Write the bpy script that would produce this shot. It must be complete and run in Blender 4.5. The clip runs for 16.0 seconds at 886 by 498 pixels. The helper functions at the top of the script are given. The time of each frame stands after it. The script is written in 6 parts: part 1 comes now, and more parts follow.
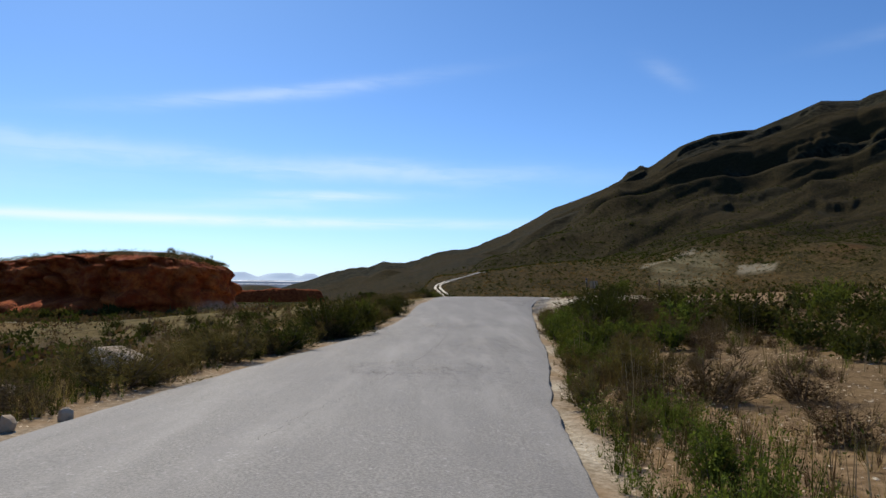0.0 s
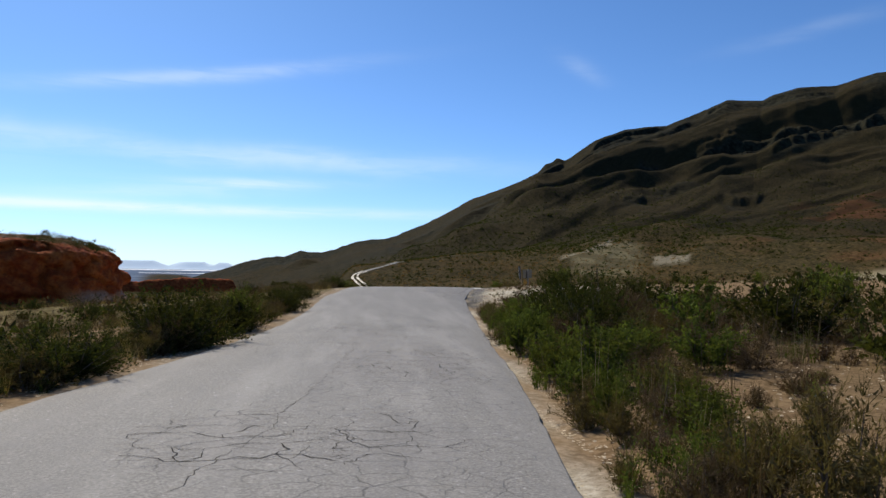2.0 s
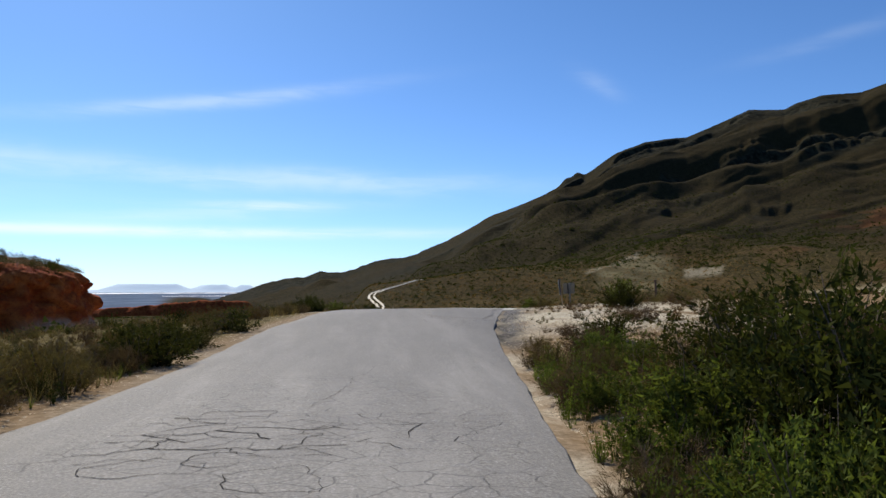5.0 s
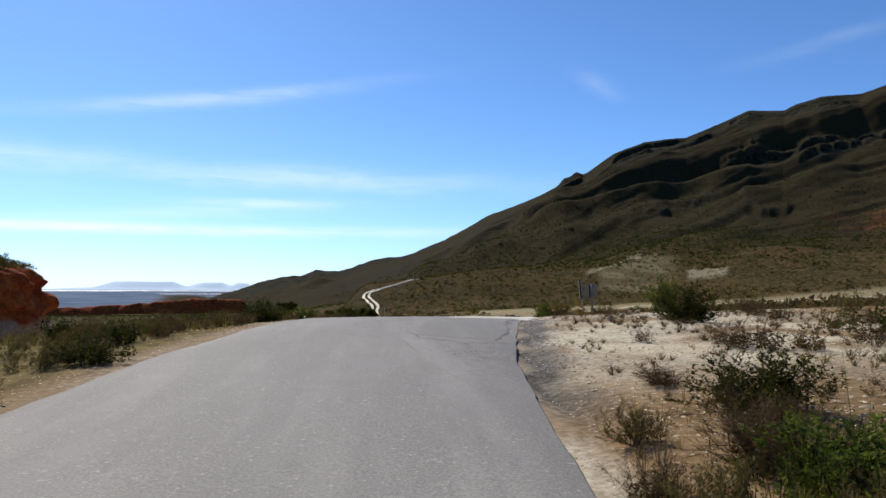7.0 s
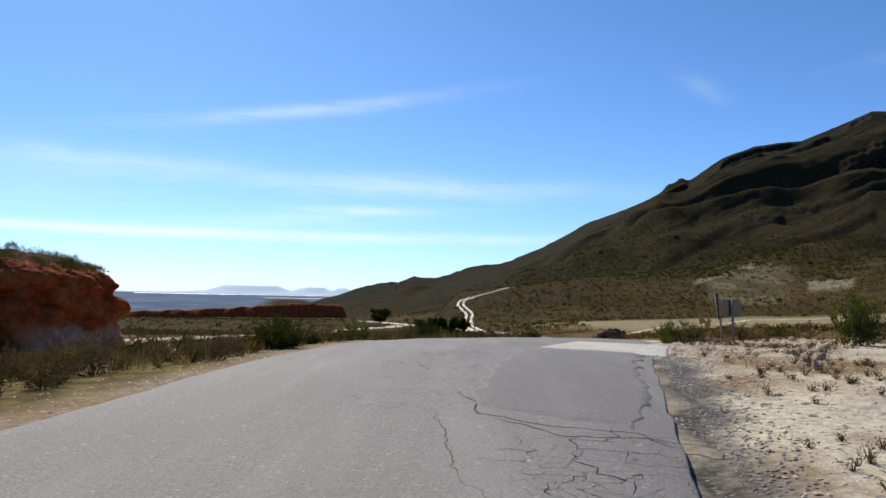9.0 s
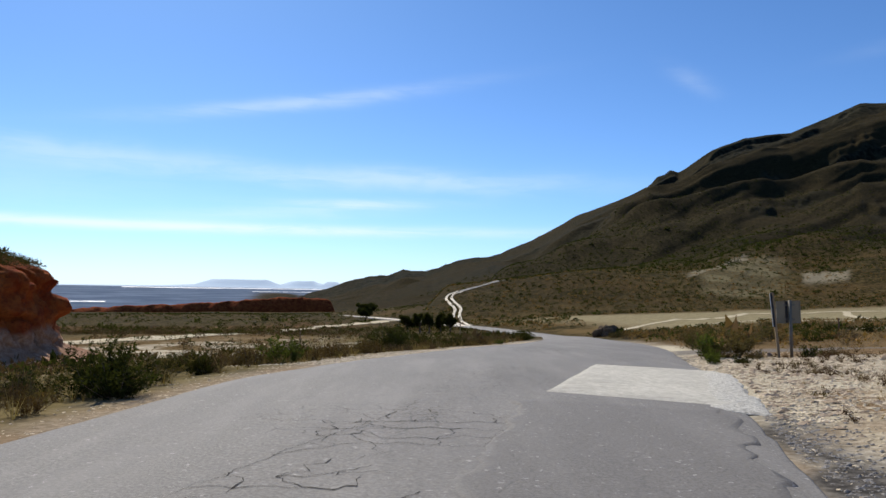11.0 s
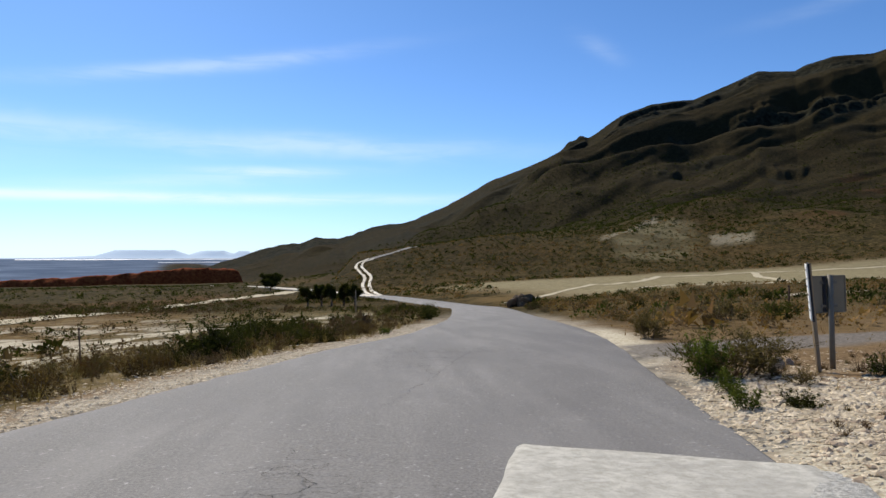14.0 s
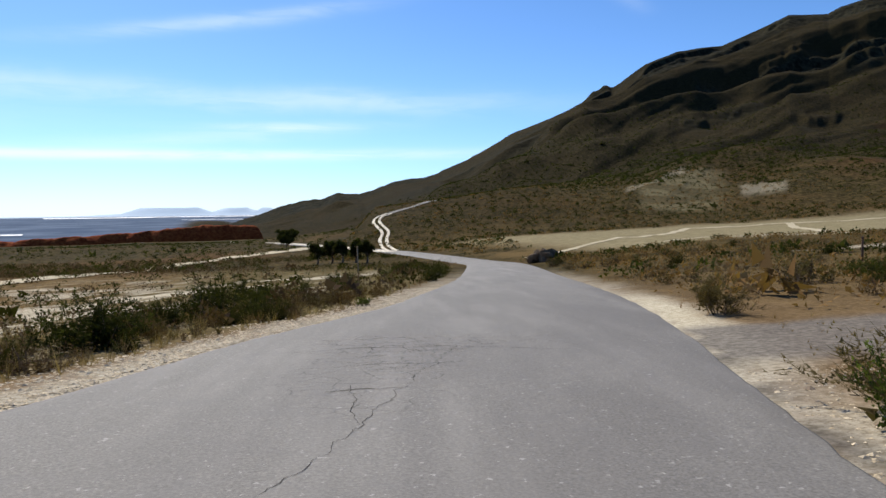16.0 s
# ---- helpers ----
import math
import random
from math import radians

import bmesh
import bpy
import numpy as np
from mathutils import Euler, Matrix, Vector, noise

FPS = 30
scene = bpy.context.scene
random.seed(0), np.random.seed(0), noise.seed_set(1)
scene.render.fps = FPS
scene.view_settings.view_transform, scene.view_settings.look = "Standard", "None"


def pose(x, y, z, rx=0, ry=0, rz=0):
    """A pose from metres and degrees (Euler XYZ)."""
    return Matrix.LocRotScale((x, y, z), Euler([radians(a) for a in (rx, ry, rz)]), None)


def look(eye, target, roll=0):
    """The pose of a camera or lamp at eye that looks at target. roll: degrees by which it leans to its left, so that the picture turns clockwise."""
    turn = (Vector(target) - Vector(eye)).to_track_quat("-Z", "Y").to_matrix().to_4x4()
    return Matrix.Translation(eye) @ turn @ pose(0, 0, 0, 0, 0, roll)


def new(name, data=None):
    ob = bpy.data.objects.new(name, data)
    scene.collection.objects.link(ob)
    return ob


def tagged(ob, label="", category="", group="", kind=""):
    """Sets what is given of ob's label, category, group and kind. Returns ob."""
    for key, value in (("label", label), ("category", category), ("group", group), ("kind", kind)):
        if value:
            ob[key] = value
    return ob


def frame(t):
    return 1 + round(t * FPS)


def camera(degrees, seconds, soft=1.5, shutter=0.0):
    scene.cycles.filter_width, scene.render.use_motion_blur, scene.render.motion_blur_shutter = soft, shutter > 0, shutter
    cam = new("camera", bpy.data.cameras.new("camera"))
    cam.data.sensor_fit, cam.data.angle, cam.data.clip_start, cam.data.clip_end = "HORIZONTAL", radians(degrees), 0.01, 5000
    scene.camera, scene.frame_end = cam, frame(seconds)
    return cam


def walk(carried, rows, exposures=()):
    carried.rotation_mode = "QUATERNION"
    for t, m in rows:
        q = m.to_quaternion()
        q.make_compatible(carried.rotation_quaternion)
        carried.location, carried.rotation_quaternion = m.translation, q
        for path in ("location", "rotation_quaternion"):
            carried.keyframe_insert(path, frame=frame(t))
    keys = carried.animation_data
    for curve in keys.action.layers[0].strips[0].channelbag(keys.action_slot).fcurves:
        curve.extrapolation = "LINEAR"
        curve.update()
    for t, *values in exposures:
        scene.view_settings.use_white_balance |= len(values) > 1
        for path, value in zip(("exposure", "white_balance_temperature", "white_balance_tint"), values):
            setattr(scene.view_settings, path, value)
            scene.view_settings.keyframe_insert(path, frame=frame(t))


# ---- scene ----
cam = camera(61.90, 16.0)
PATH = [
    (0.0, pose(0.000, -0.000, 1.503, 92.52, -0.64, -0.00)),
    (0.5, pose(-0.022, 1.824, 1.488, 91.94, -0.36, -3.38)),
    (1.0, pose(0.007, 3.658, 1.444, 91.82, -0.51, -4.59)),
    (1.5, pose(0.083, 5.515, 1.388, 91.85, -0.70, -5.65)),
    (2.0, pose(0.220, 7.406, 1.346, 91.85, -0.91, -6.32)),
    (2.5, pose(0.405, 9.335, 1.290, 91.71, -0.88, -6.63)),
    (3.0, pose(0.622, 11.289, 1.256, 91.49, -0.92, -6.22)),
    (3.5, pose(0.881, 13.265, 1.219, 91.48, -0.69, -5.28)),
    (4.0, pose(1.176, 15.248, 1.236, 91.73, -0.37, -4.16)),
    (4.5, pose(1.444, 17.206, 1.248, 92.38, -0.17, -3.97)),
    (5.0, pose(1.690, 19.140, 1.248, 93.24, 0.18, -4.70)),
    (7.5, pose(2.590, 28.478, 1.455, 93.14, -0.28, -4.83)),
    (8.0, pose(2.790, 30.278, 1.526, 92.58, -0.51, -2.84)),
    (8.5, pose(2.952, 32.051, 1.554, 93.11, -0.86, 1.10)),
    (9.0, pose(3.165, 33.797, 1.602, 93.69, -1.09, 2.59)),
    (11.5, pose(3.642, 42.063, 1.940, 92.81, -0.68, 1.06)),
    (12.0, pose(3.870, 43.617, 2.008, 92.34, -0.33, -0.22)),
    (12.5, pose(4.147, 45.131, 2.013, 91.80, -0.35, -1.41)),
    (13.0, pose(4.446, 46.616, 2.031, 91.31, -0.15, -2.45)),
    (13.5, pose(4.728, 48.094, 2.046, 90.93, 0.04, -3.49)),
    (14.0, pose(4.991, 49.577, 2.027, 90.62, 0.12, -4.73)),
    (14.5, pose(5.264, 51.067, 1.971, 90.32, -0.31, -6.04)),
    (15.0, pose(5.607, 52.555, 1.939, 89.77, -0.45, -7.36)),
    (15.5, pose(5.949, 54.048, 1.875, 88.54, -0.52, -7.79)),
    (16.0, pose(6.253, 55.548, 1.845, 87.10, 0.78, -3.01)),
]
walk(cam, PATH, [(0.0, 0.0), (0.5, -0.08), (1.0, 0.12), (1.5, 0.10), (2.0, 0.03), (2.5, 0.08), (3.0, 0.04), (3.5, 0.18), (4.0, 0.18), (4.5, 0.18), (5.0, 0.08), (7.5, 0.16), (8.0, 0.15), (8.5, 0.22), (9.0, 0.12),
                 (11.5, 0.05), (12.0, 0.03), (13.0, 0.02), (14.0, 0.07), (15.0, 0.04), (15.5, -0.04), (16.0, 0.16)])

# ---- light ----
SUN_AZ, SUN_EL = -26.0, 44.0       # degrees from +y (negative: to the left), and above the horizon
world = bpy.data.worlds.new("sky")
scene.world = world
world.use_nodes = True
wt = world.node_tree
for n in list(wt.nodes):
    wt.nodes.remove(n)


class Nodes:
    """Short hand for one node tree."""

    def __init__(self, tree):
        self.t = tree

    def add(self, kind, values=None, **attrs):
        n = self.t.nodes.new(kind)
        for k, v in attrs.items():
            setattr(n, k, v)
        for k, v in (values or {}).items():
            if isinstance(v, bpy.types.NodeSocket):
                self.t.links.new(v, n.inputs[k])
            else:
                n.inputs[k].default_value = v
        return n

    def math(self, op, a, b=0.0, c=0.0, clamp=False):
        return self.add("ShaderNodeMath", {0: a, 1: b, 2: c}, operation=op, use_clamp=clamp).outputs[0]

    def mix(self, fac, a, b, blend="MIX"):
        a = (*a, 1) if isinstance(a, tuple) and len(a) == 3 else a
        b = (*b, 1) if isinstance(b, tuple) and len(b) == 3 else b
        return self.add("ShaderNodeMix", {0: fac, 6: a, 7: b}, data_type="RGBA", blend_type=blend).outputs[2]

    def noise(self, vec, scale, detail=4.0, rough=0.55, out=0, dist=0.0):
        v = {"Scale": scale, "Detail": detail, "Roughness": rough, "Distortion": dist}
        if vec is not None:
            v["Vector"] = vec
        return self.add("ShaderNodeTexNoise", v).outputs[out]

    def step(self, x, lo, hi, a=0.0, b=1.0):
        return self.add("ShaderNodeMapRange", {0: x, 1: lo, 2: hi, 3: a, 4: b}, interpolation_type="SMOOTHSTEP").outputs[0]

    def scaled(self, vec, s):
        return self.add("ShaderNodeMapping", {0: vec, 3: s}).outputs[0]


W = Nodes(wt)
sky = W.add("ShaderNodeTexSky", sky_type="NISHITA", sun_disc=False, sun_elevation=radians(SUN_EL),
            sun_rotation=radians(SUN_AZ), air_density=1.0, dust_density=0.6, ozone_density=2.5, altitude=400.0)
way = W.add("ShaderNodeTexCoord").outputs["Generated"]
sep = W.add("ShaderNodeSeparateXYZ", {0: way})
up = sep.outputs[2]
# thin cirrus: long streaks in a bearing and height of their own, broken up by noise
bearing = W.math("MULTIPLY", W.math("ARCTAN2", sep.outputs[0], sep.outputs[1]), 57.2958)
height = W.math("MULTIPLY", W.math("ARCSINE", up), 57.2958)
sway = W.math("MULTIPLY", W.math("SUBTRACT", W.noise(way, 7.0, 4.0, 0.6), 0.5), 2.2)
ragged = W.step(W.noise(W.scaled(way, (1.0, 1.0, 7.0)), 9.0, 6.0, 0.6, dist=0.5), 0.30, 0.62)


def streak(b0, h0, half_length, half_height, tilt, strength, rough=1.0):
    along = W.math("SUBTRACT", bearing, b0)
    off = W.math("SUBTRACT", W.math("ADD", height, W.math("MULTIPLY", sway, rough * half_height)), W.math("ADD", W.math("MULTIPLY", along, tilt), h0))
    a = W.math("POWER", W.math("DIVIDE", W.math("ABSOLUTE", along), half_length), 2.0)
    h = W.math("POWER", W.math("DIVIDE", W.math("ABSOLUTE", off), half_height), 2.0)
    return W.math("MULTIPLY", W.math("EXPONENT", W.math("MULTIPLY", W.math("ADD", a, h), -1.0)), strength)


cloud = 0.0
for row in [(-22, 4.35, 26, 0.38, 0.004, 0.75, 0.3), (-9, 6.5, 6, 0.35, 0.02, 0.45, 0.7), (-15, 5.6, 9, 0.5, 0.06, 0.25, 0.8), (-6, 8.4, 14, 0.8, -0.02, 0.36, 0.9),
            (-28, 9.0, 9, 0.9, -0.02, 0.26, 0.9), (-13, 13.9, 10.5, 0.5, 0.15, 0.32, 0.6), (16.8, 15.6, 1.6, 0.7, -0.45, 0.12, 1.2), (33, 17.0, 5, 0.5, 0.15, 0.08, 1.2), (-60, 7, 25, 1.5, 0.0, 0.4, 1.0), (75, 12, 20, 1.2, 0.0, 0.3, 1.0), (170, 10, 40, 1.5, 0.0, 0.4, 1.0)]:
    cloud = W.math("ADD", cloud, streak(*row))
cloud = W.math("MULTIPLY", cloud, W.math("ADD", W.math("MULTIPLY", ragged, 0.6), 0.4), clamp=True)
tint = W.mix(1.0, sky.outputs[0], (0.60, 0.94, 1.33), "MULTIPLY")
low = W.math("ADD", 0.0, W.math("MULTIPLY", W.math("EXPONENT", W.math("MULTIPLY", W.math("MAXIMUM", height, 0.0), -0.11)), 1.0))
tint = W.mix(1.0, tint, W.add("ShaderNodeCombineXYZ", {0: W.math("MULTIPLY_ADD", low, 0.60, 1.0), 1: W.math("MULTIPLY_ADD", low, 0.44, 1.0), 2: W.math("MULTIPLY_ADD", low, 0.62, 1.0)}).outputs[0], "MULTIPLY")
veil = W.mix(cloud, tint, (11.5, 12.6, 13.2))
W.add("ShaderNodeOutputWorld", {0: W.add("ShaderNodeBackground", {0: veil, 1: 0.080}).outputs[0]})

sun_lamp = new("sun", bpy.data.lights.new("sun", "SUN"))
sun_lamp.data.energy, sun_lamp.data.angle, sun_lamp.data.color = 5.0, radians(0.55), (1.0, 0.91, 0.77)
sun_dir = Vector((math.sin(radians(SUN_AZ)) * math.cos(radians(SUN_EL)), math.cos(radians(SUN_AZ)) * math.cos(radians(SUN_EL)), math.sin(radians(SUN_EL))))
sun_lamp.matrix_world = look(sun_dir * 50, (0, 0, 0))


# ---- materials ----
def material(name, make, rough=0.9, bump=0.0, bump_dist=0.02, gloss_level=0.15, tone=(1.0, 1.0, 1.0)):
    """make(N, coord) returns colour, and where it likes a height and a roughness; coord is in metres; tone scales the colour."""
    m = bpy.data.materials.new(name)
    m.use_nodes = True
    t = m.node_tree
    for n in list(t.nodes):
        t.nodes.remove(n)
    N = Nodes(t)
    got = make(N, N.add("ShaderNodeTexCoord").outputs["Object"])
    colour, height, gloss = (*got, None, None)[:3] if isinstance(got, tuple) and not isinstance(got[0], float) else (got, None, None)
    b = N.add("ShaderNodeBsdfPrincipled", {"Roughness": rough if gloss is None else gloss})
    b.inputs["Specular IOR Level"].default_value = gloss_level
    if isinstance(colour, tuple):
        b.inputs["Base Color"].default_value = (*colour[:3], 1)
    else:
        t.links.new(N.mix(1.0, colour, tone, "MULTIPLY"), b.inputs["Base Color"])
    if height is not None and bump:
        t.links.new(N.add("ShaderNodeBump", {"Strength": bump, "Distance": bump_dist, "Height": height}).outputs[0], b.inputs["Normal"])
    t.links.new(b.outputs[0], N.add("ShaderNodeOutputMaterial").inputs[0])
    return m


def world_pos(N):
    return N.add("ShaderNodeNewGeometry").outputs["Position"]


def attr(N, name):
    return N.add("ShaderNodeAttribute", attribute_name=name).outputs["Fac"]


def make_ground(N, co):
    p = world_pos(N)
    fine, mid, big = N.noise(p, 9.0, 6.0, 0.65), N.noise(p, 0.9, 5.0, 0.6), N.noise(p, 0.06, 5.0, 0.6)
    soil = N.mix(N.step(mid, 0.3, 0.7), (0.125, 0.080, 0.042), (0.22, 0.147, 0.078))
    soil = N.mix(N.step(fine, 0.35, 0.75), soil, (0.34, 0.235, 0.14))
    grav = N.mix(N.step(fine, 0.3, 0.7), (0.37, 0.32, 0.24), (0.64, 0.59, 0.49))
    grav = N.mix(N.math("MULTIPLY", N.step(mid, 0.50, 0.66), 0.6), grav, (0.30, 0.20, 0.12))
    grav = N.mix(N.math("MULTIPLY", N.step(N.noise(p, 0.45, 4.0, 0.6), 0.52, 0.66), 0.6), grav, (0.27, 0.23, 0.19))
    red = N.mix(N.step(mid, 0.3, 0.75), (0.30, 0.085, 0.035), (0.42, 0.17, 0.08))
    # scrub seen from afar: dry grass, olive cushions and bare earth mixed
    far1, far2 = N.noise(p, 0.7, 6.0, 0.72), N.noise(p, 0.02, 5.0, 0.6)
    scrub = N.mix(N.step(far1, 0.42, 0.64), (0.016, 0.016, 0.006), (0.112, 0.084, 0.034))
    scrub = N.mix(N.math("MULTIPLY", N.step(far2, 0.45, 0.7), 0.4), scrub, (0.14, 0.08, 0.034))
    pale = N.mix(N.step(mid, 0.3, 0.7), (0.215, 0.188, 0.108), (0.335, 0.292, 0.178))
    # distance haze put into the colour: blue plain, paler blue for the far hills
    hill_haze = N.step(N.add("ShaderNodeVectorMath", {0: p}, operation="LENGTH").outputs["Value"], 4250.0, 4480.0)
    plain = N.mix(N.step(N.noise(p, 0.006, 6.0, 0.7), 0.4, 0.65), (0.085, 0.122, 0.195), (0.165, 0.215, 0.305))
    plain = N.mix(hill_haze, plain, (0.60, 0.74, 0.90))
    # near-black rock; shade of crag faces and gullies is put into it too
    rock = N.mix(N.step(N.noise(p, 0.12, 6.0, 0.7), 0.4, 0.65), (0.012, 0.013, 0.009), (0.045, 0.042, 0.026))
    c = N.mix(attr(N, "scrub"), soil, scrub)
    c = N.mix(N.math("MULTIPLY", attr(N, "tan"), N.step(N.noise(p, 0.16, 5.0, 0.65), 0.35, 0.62)), c, N.mix(fine, (0.115, 0.077, 0.033), (0.205, 0.143, 0.062)))
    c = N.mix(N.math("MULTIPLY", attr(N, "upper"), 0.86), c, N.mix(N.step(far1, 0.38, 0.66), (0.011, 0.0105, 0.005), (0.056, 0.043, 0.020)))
    straw = N.mix(N.step(N.noise(p, 1.6, 6.0, 0.7), 0.36, 0.64), (0.080, 0.064, 0.027), (0.205, 0.160, 0.072))
    c = N.mix(attr(N, "straw"), c, straw)
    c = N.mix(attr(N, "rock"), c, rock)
    c = N.mix(attr(N, "red"), c, red)
    c = N.mix(attr(N, "pale"), c, pale)
    speck = N.step(N.noise(p, 26.0, 4.0, 0.7), 0.52, 0.66)
    grav = N.mix(N.math("MULTIPLY", speck, 0.65), grav, (0.15, 0.115, 0.075))
    lime = N.mix(N.step(fine, 0.3, 0.65), (0.46, 0.40, 0.285), (0.72, 0.655, 0.51))
    c = N.mix(attr(N, "gravel"), c, grav)
    lime = N.mix(N.math("MULTIPLY", speck, 0.55), lime, (0.20, 0.16, 0.11))
    c = N.mix(attr(N, "lime"), c, lime)
    c = N.mix(attr(N, "lane"), c, N.mix(N.step(fine, 0.35, 0.7), (0.135, 0.122, 0.112), (0.27, 0.245, 0.22)))
    c = N.mix(attr(N, "tar"), c, N.mix(N.step(fine, 0.35, 0.7), (0.05, 0.047, 0.044), (0.17, 0.155, 0.14)))
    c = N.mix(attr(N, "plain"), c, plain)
    h = N.math("ADD", N.math("MULTIPLY", fine, 0.5), N.math("MULTIPLY", far1, N.math("MULTIPLY", attr(N, "scrub"), 9.0)))
    return c, h


def make_asphalt(N, co):
    p = world_pos(N)
    grit, mid, big = N.noise(p, 38.0, 5.0, 0.75), N.noise(p, 1.6, 5.0, 0.6), N.noise(N.scaled(p, (1, 0.12, 1)), 1.6, 4.0, 0.55)
    c = N.mix(N.step(grit, 0.3, 0.75), (0.155, 0.145, 0.120), (0.405, 0.38, 0.316))
    c = N.mix(N.math("MULTIPLY", N.step(big, 0.42, 0.70), 0.32), c, (0.45, 0.422, 0.352))
    c = N.mix(N.math("MULTIPLY", N.step(N.noise(N.scaled(p, (1, 0.1, 1)), 2.3, 4.0, 0.6), 0.50, 0.75), 0.28), c, (0.20, 0.186, 0.165))
    c = N.mix(N.math("MULTIPLY", N.step(mid, 0.5, 0.75), 0.35), c, (0.235, 0.222, 0.2))
    c = N.mix(N.math("MULTIPLY", attr(N, "dark"), 0.48), c, (0.135, 0.125, 0.108))
    # pale chips worn bare, and faint patches
    c = N.mix(N.math("MULTIPLY", N.step(N.noise(p, 15.0, 3.0, 0.6), 0.64, 0.70), 0.55), c, (0.56, 0.53, 0.46))
    c = N.mix(N.math("MULTIPLY", N.step(N.noise(N.scaled(p, (1.0, 0.35, 1.0)), 0.55, 5.0, 0.65), 0.40, 0.66), 0.30), c, (0.17, 0.16, 0.14))
    # crazed stretches: blocks parted by fine cracks
    flat = N.scaled(p, (1.0, 1.0, 0.0))
    warp = N.add("ShaderNodeVectorMath", {0: flat, 1: N.scaled(N.noise(flat, 2.2, 4.0, 0.6, out=1), (0.30, 0.30, 0.0))}, operation="ADD").outputs[0]
    gap = N.step(N.noise(flat, 1.7, 4.0, 0.6), 0.36, 0.62)
    wide = N.add("ShaderNodeTexVoronoi", {"Vector": N.scaled(warp, (0.8, 1.15, 0.0)), "Scale": 3.3, "Randomness": 0.95}, feature="DISTANCE_TO_EDGE", voronoi_dimensions="2D").outputs[0]
    tight = N.add("ShaderNodeTexVoronoi", {"Vector": N.scaled(warp, (0.9, 1.2, 0.0)), "Scale": 6.5, "Randomness": 1.0}, feature="DISTANCE_TO_EDGE", voronoi_dimensions="2D").outputs[0]
    where = N.math("MULTIPLY", N.step(attr(N, "crazed"), 0.20, 0.55), N.step(N.noise(flat, 0.8, 3.0, 0.5), 0.30, 0.46))
    l1 = N.math("MULTIPLY", N.step(wide, 0.041, 0.012), N.math("ADD", N.math("MULTIPLY", gap, 0.75), 0.25))
    l2 = N.math("MULTIPLY", N.step(tight, 0.045, 0.012), N.math("MULTIPLY", N.step(N.noise(flat, 0.9, 4.0, 0.6), 0.46, 0.62), 0.6))
    line = N.math("MULTIPLY", N.math("MAXIMUM", l1, l2), where)
    c = N.mix(N.math("MULTIPLY", line, 0.5), c, (0.05, 0.047, 0.043))
    h = N.math("SUBTRACT", N.math("MULTIPLY", grit, 0.35), line)
    return c, h


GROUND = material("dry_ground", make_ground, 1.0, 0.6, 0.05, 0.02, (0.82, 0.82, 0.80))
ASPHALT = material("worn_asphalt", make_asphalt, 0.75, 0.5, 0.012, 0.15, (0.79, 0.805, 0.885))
DARK_ASPHALT = material("old_dark_asphalt", lambda N, co: (N.mix(N.step(N.noise(world_pos(N), 40.0, 5.0, 0.7), 0.3, 0.75), (0.15, 0.141, 0.13), (0.33, 0.31, 0.285)), N.noise(world_pos(N), 12.0, 6.0, 0.7)), 0.8, 0.7, 0.03)
def make_concrete(N, co):
    p = world_pos(N)
    fine, mid, broad = N.noise(p, 60.0, 5.0, 0.75), N.noise(p, 9.0, 6.0, 0.7), N.noise(p, 1.3, 5.0, 0.65)
    c = N.mix(N.step(mid, 0.32, 0.68), (0.36, 0.345, 0.295), (0.55, 0.53, 0.465))
    c = N.mix(N.math("MULTIPLY", N.step(broad, 0.42, 0.66), 0.55), c, (0.34, 0.325, 0.285))
    c = N.mix(N.math("MULTIPLY", N.step(fine, 0.54, 0.68), 0.5), c, (0.22, 0.205, 0.175))
    c = N.mix(N.math("MULTIPLY", N.step(N.noise(N.scaled(p, (1, 4, 1)), 2.2, 5.0, 0.7), 0.60, 0.70), 0.5), c, (0.64, 0.62, 0.56))
    return c, N.math("ADD", N.math("MULTIPLY", fine, 0.5), mid)


CONCRETE = material("pale_concrete", make_concrete, 0.9, 0.7, 0.012)
MORTAR = material("rough_white_mortar", lambda N, co: (N.mix(N.step(N.noise(world_pos(N), 22.0, 6.0, 0.75), 0.34, 0.62), (0.34, 0.325, 0.28), (0.72, 0.70, 0.63)), N.noise(world_pos(N), 16.0, 7.0, 0.8)), 0.9, 0.9, 0.05)
CRACK = material("crack_shadow_dirt", lambda N, co: (0.035, 0.031, 0.028), 1.0)


def make_red(N, co):
    p = world_pos(N)
    band = N.noise(N.scaled(p, (0.6, 0.6, 0.8)), 0.8, 6.0, 0.7, dist=0.4)
    fine = N.noise(p, 3.0, 6.0, 0.7)
    c = N.mix(N.step(band, 0.35, 0.68), (0.30, 0.050, 0.012), (0.58, 0.180, 0.042))
    c = N.mix(N.math("MULTIPLY", N.step(fine, 0.46, 0.7), 0.7), c, (0.12, 0.032, 0.015))
    top = N.step(attr(N, "top"), 0.3, 0.8)
    c = N.mix(top, c, N.mix(N.step(fine, 0.4, 0.6), (0.07, 0.05, 0.022), (0.22, 0.105, 0.045)))
    low = N.step(attr(N, "talus"), 0.2, 0.9)
    c = N.mix(low, c, N.mix(N.step(fine, 0.4, 0.7), (0.44, 0.27, 0.16), (0.66, 0.48, 0.33)))
    return c, N.math("ADD", fine, band)


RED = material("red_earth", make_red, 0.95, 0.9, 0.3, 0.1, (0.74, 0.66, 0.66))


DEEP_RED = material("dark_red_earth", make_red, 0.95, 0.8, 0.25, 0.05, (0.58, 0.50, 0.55))


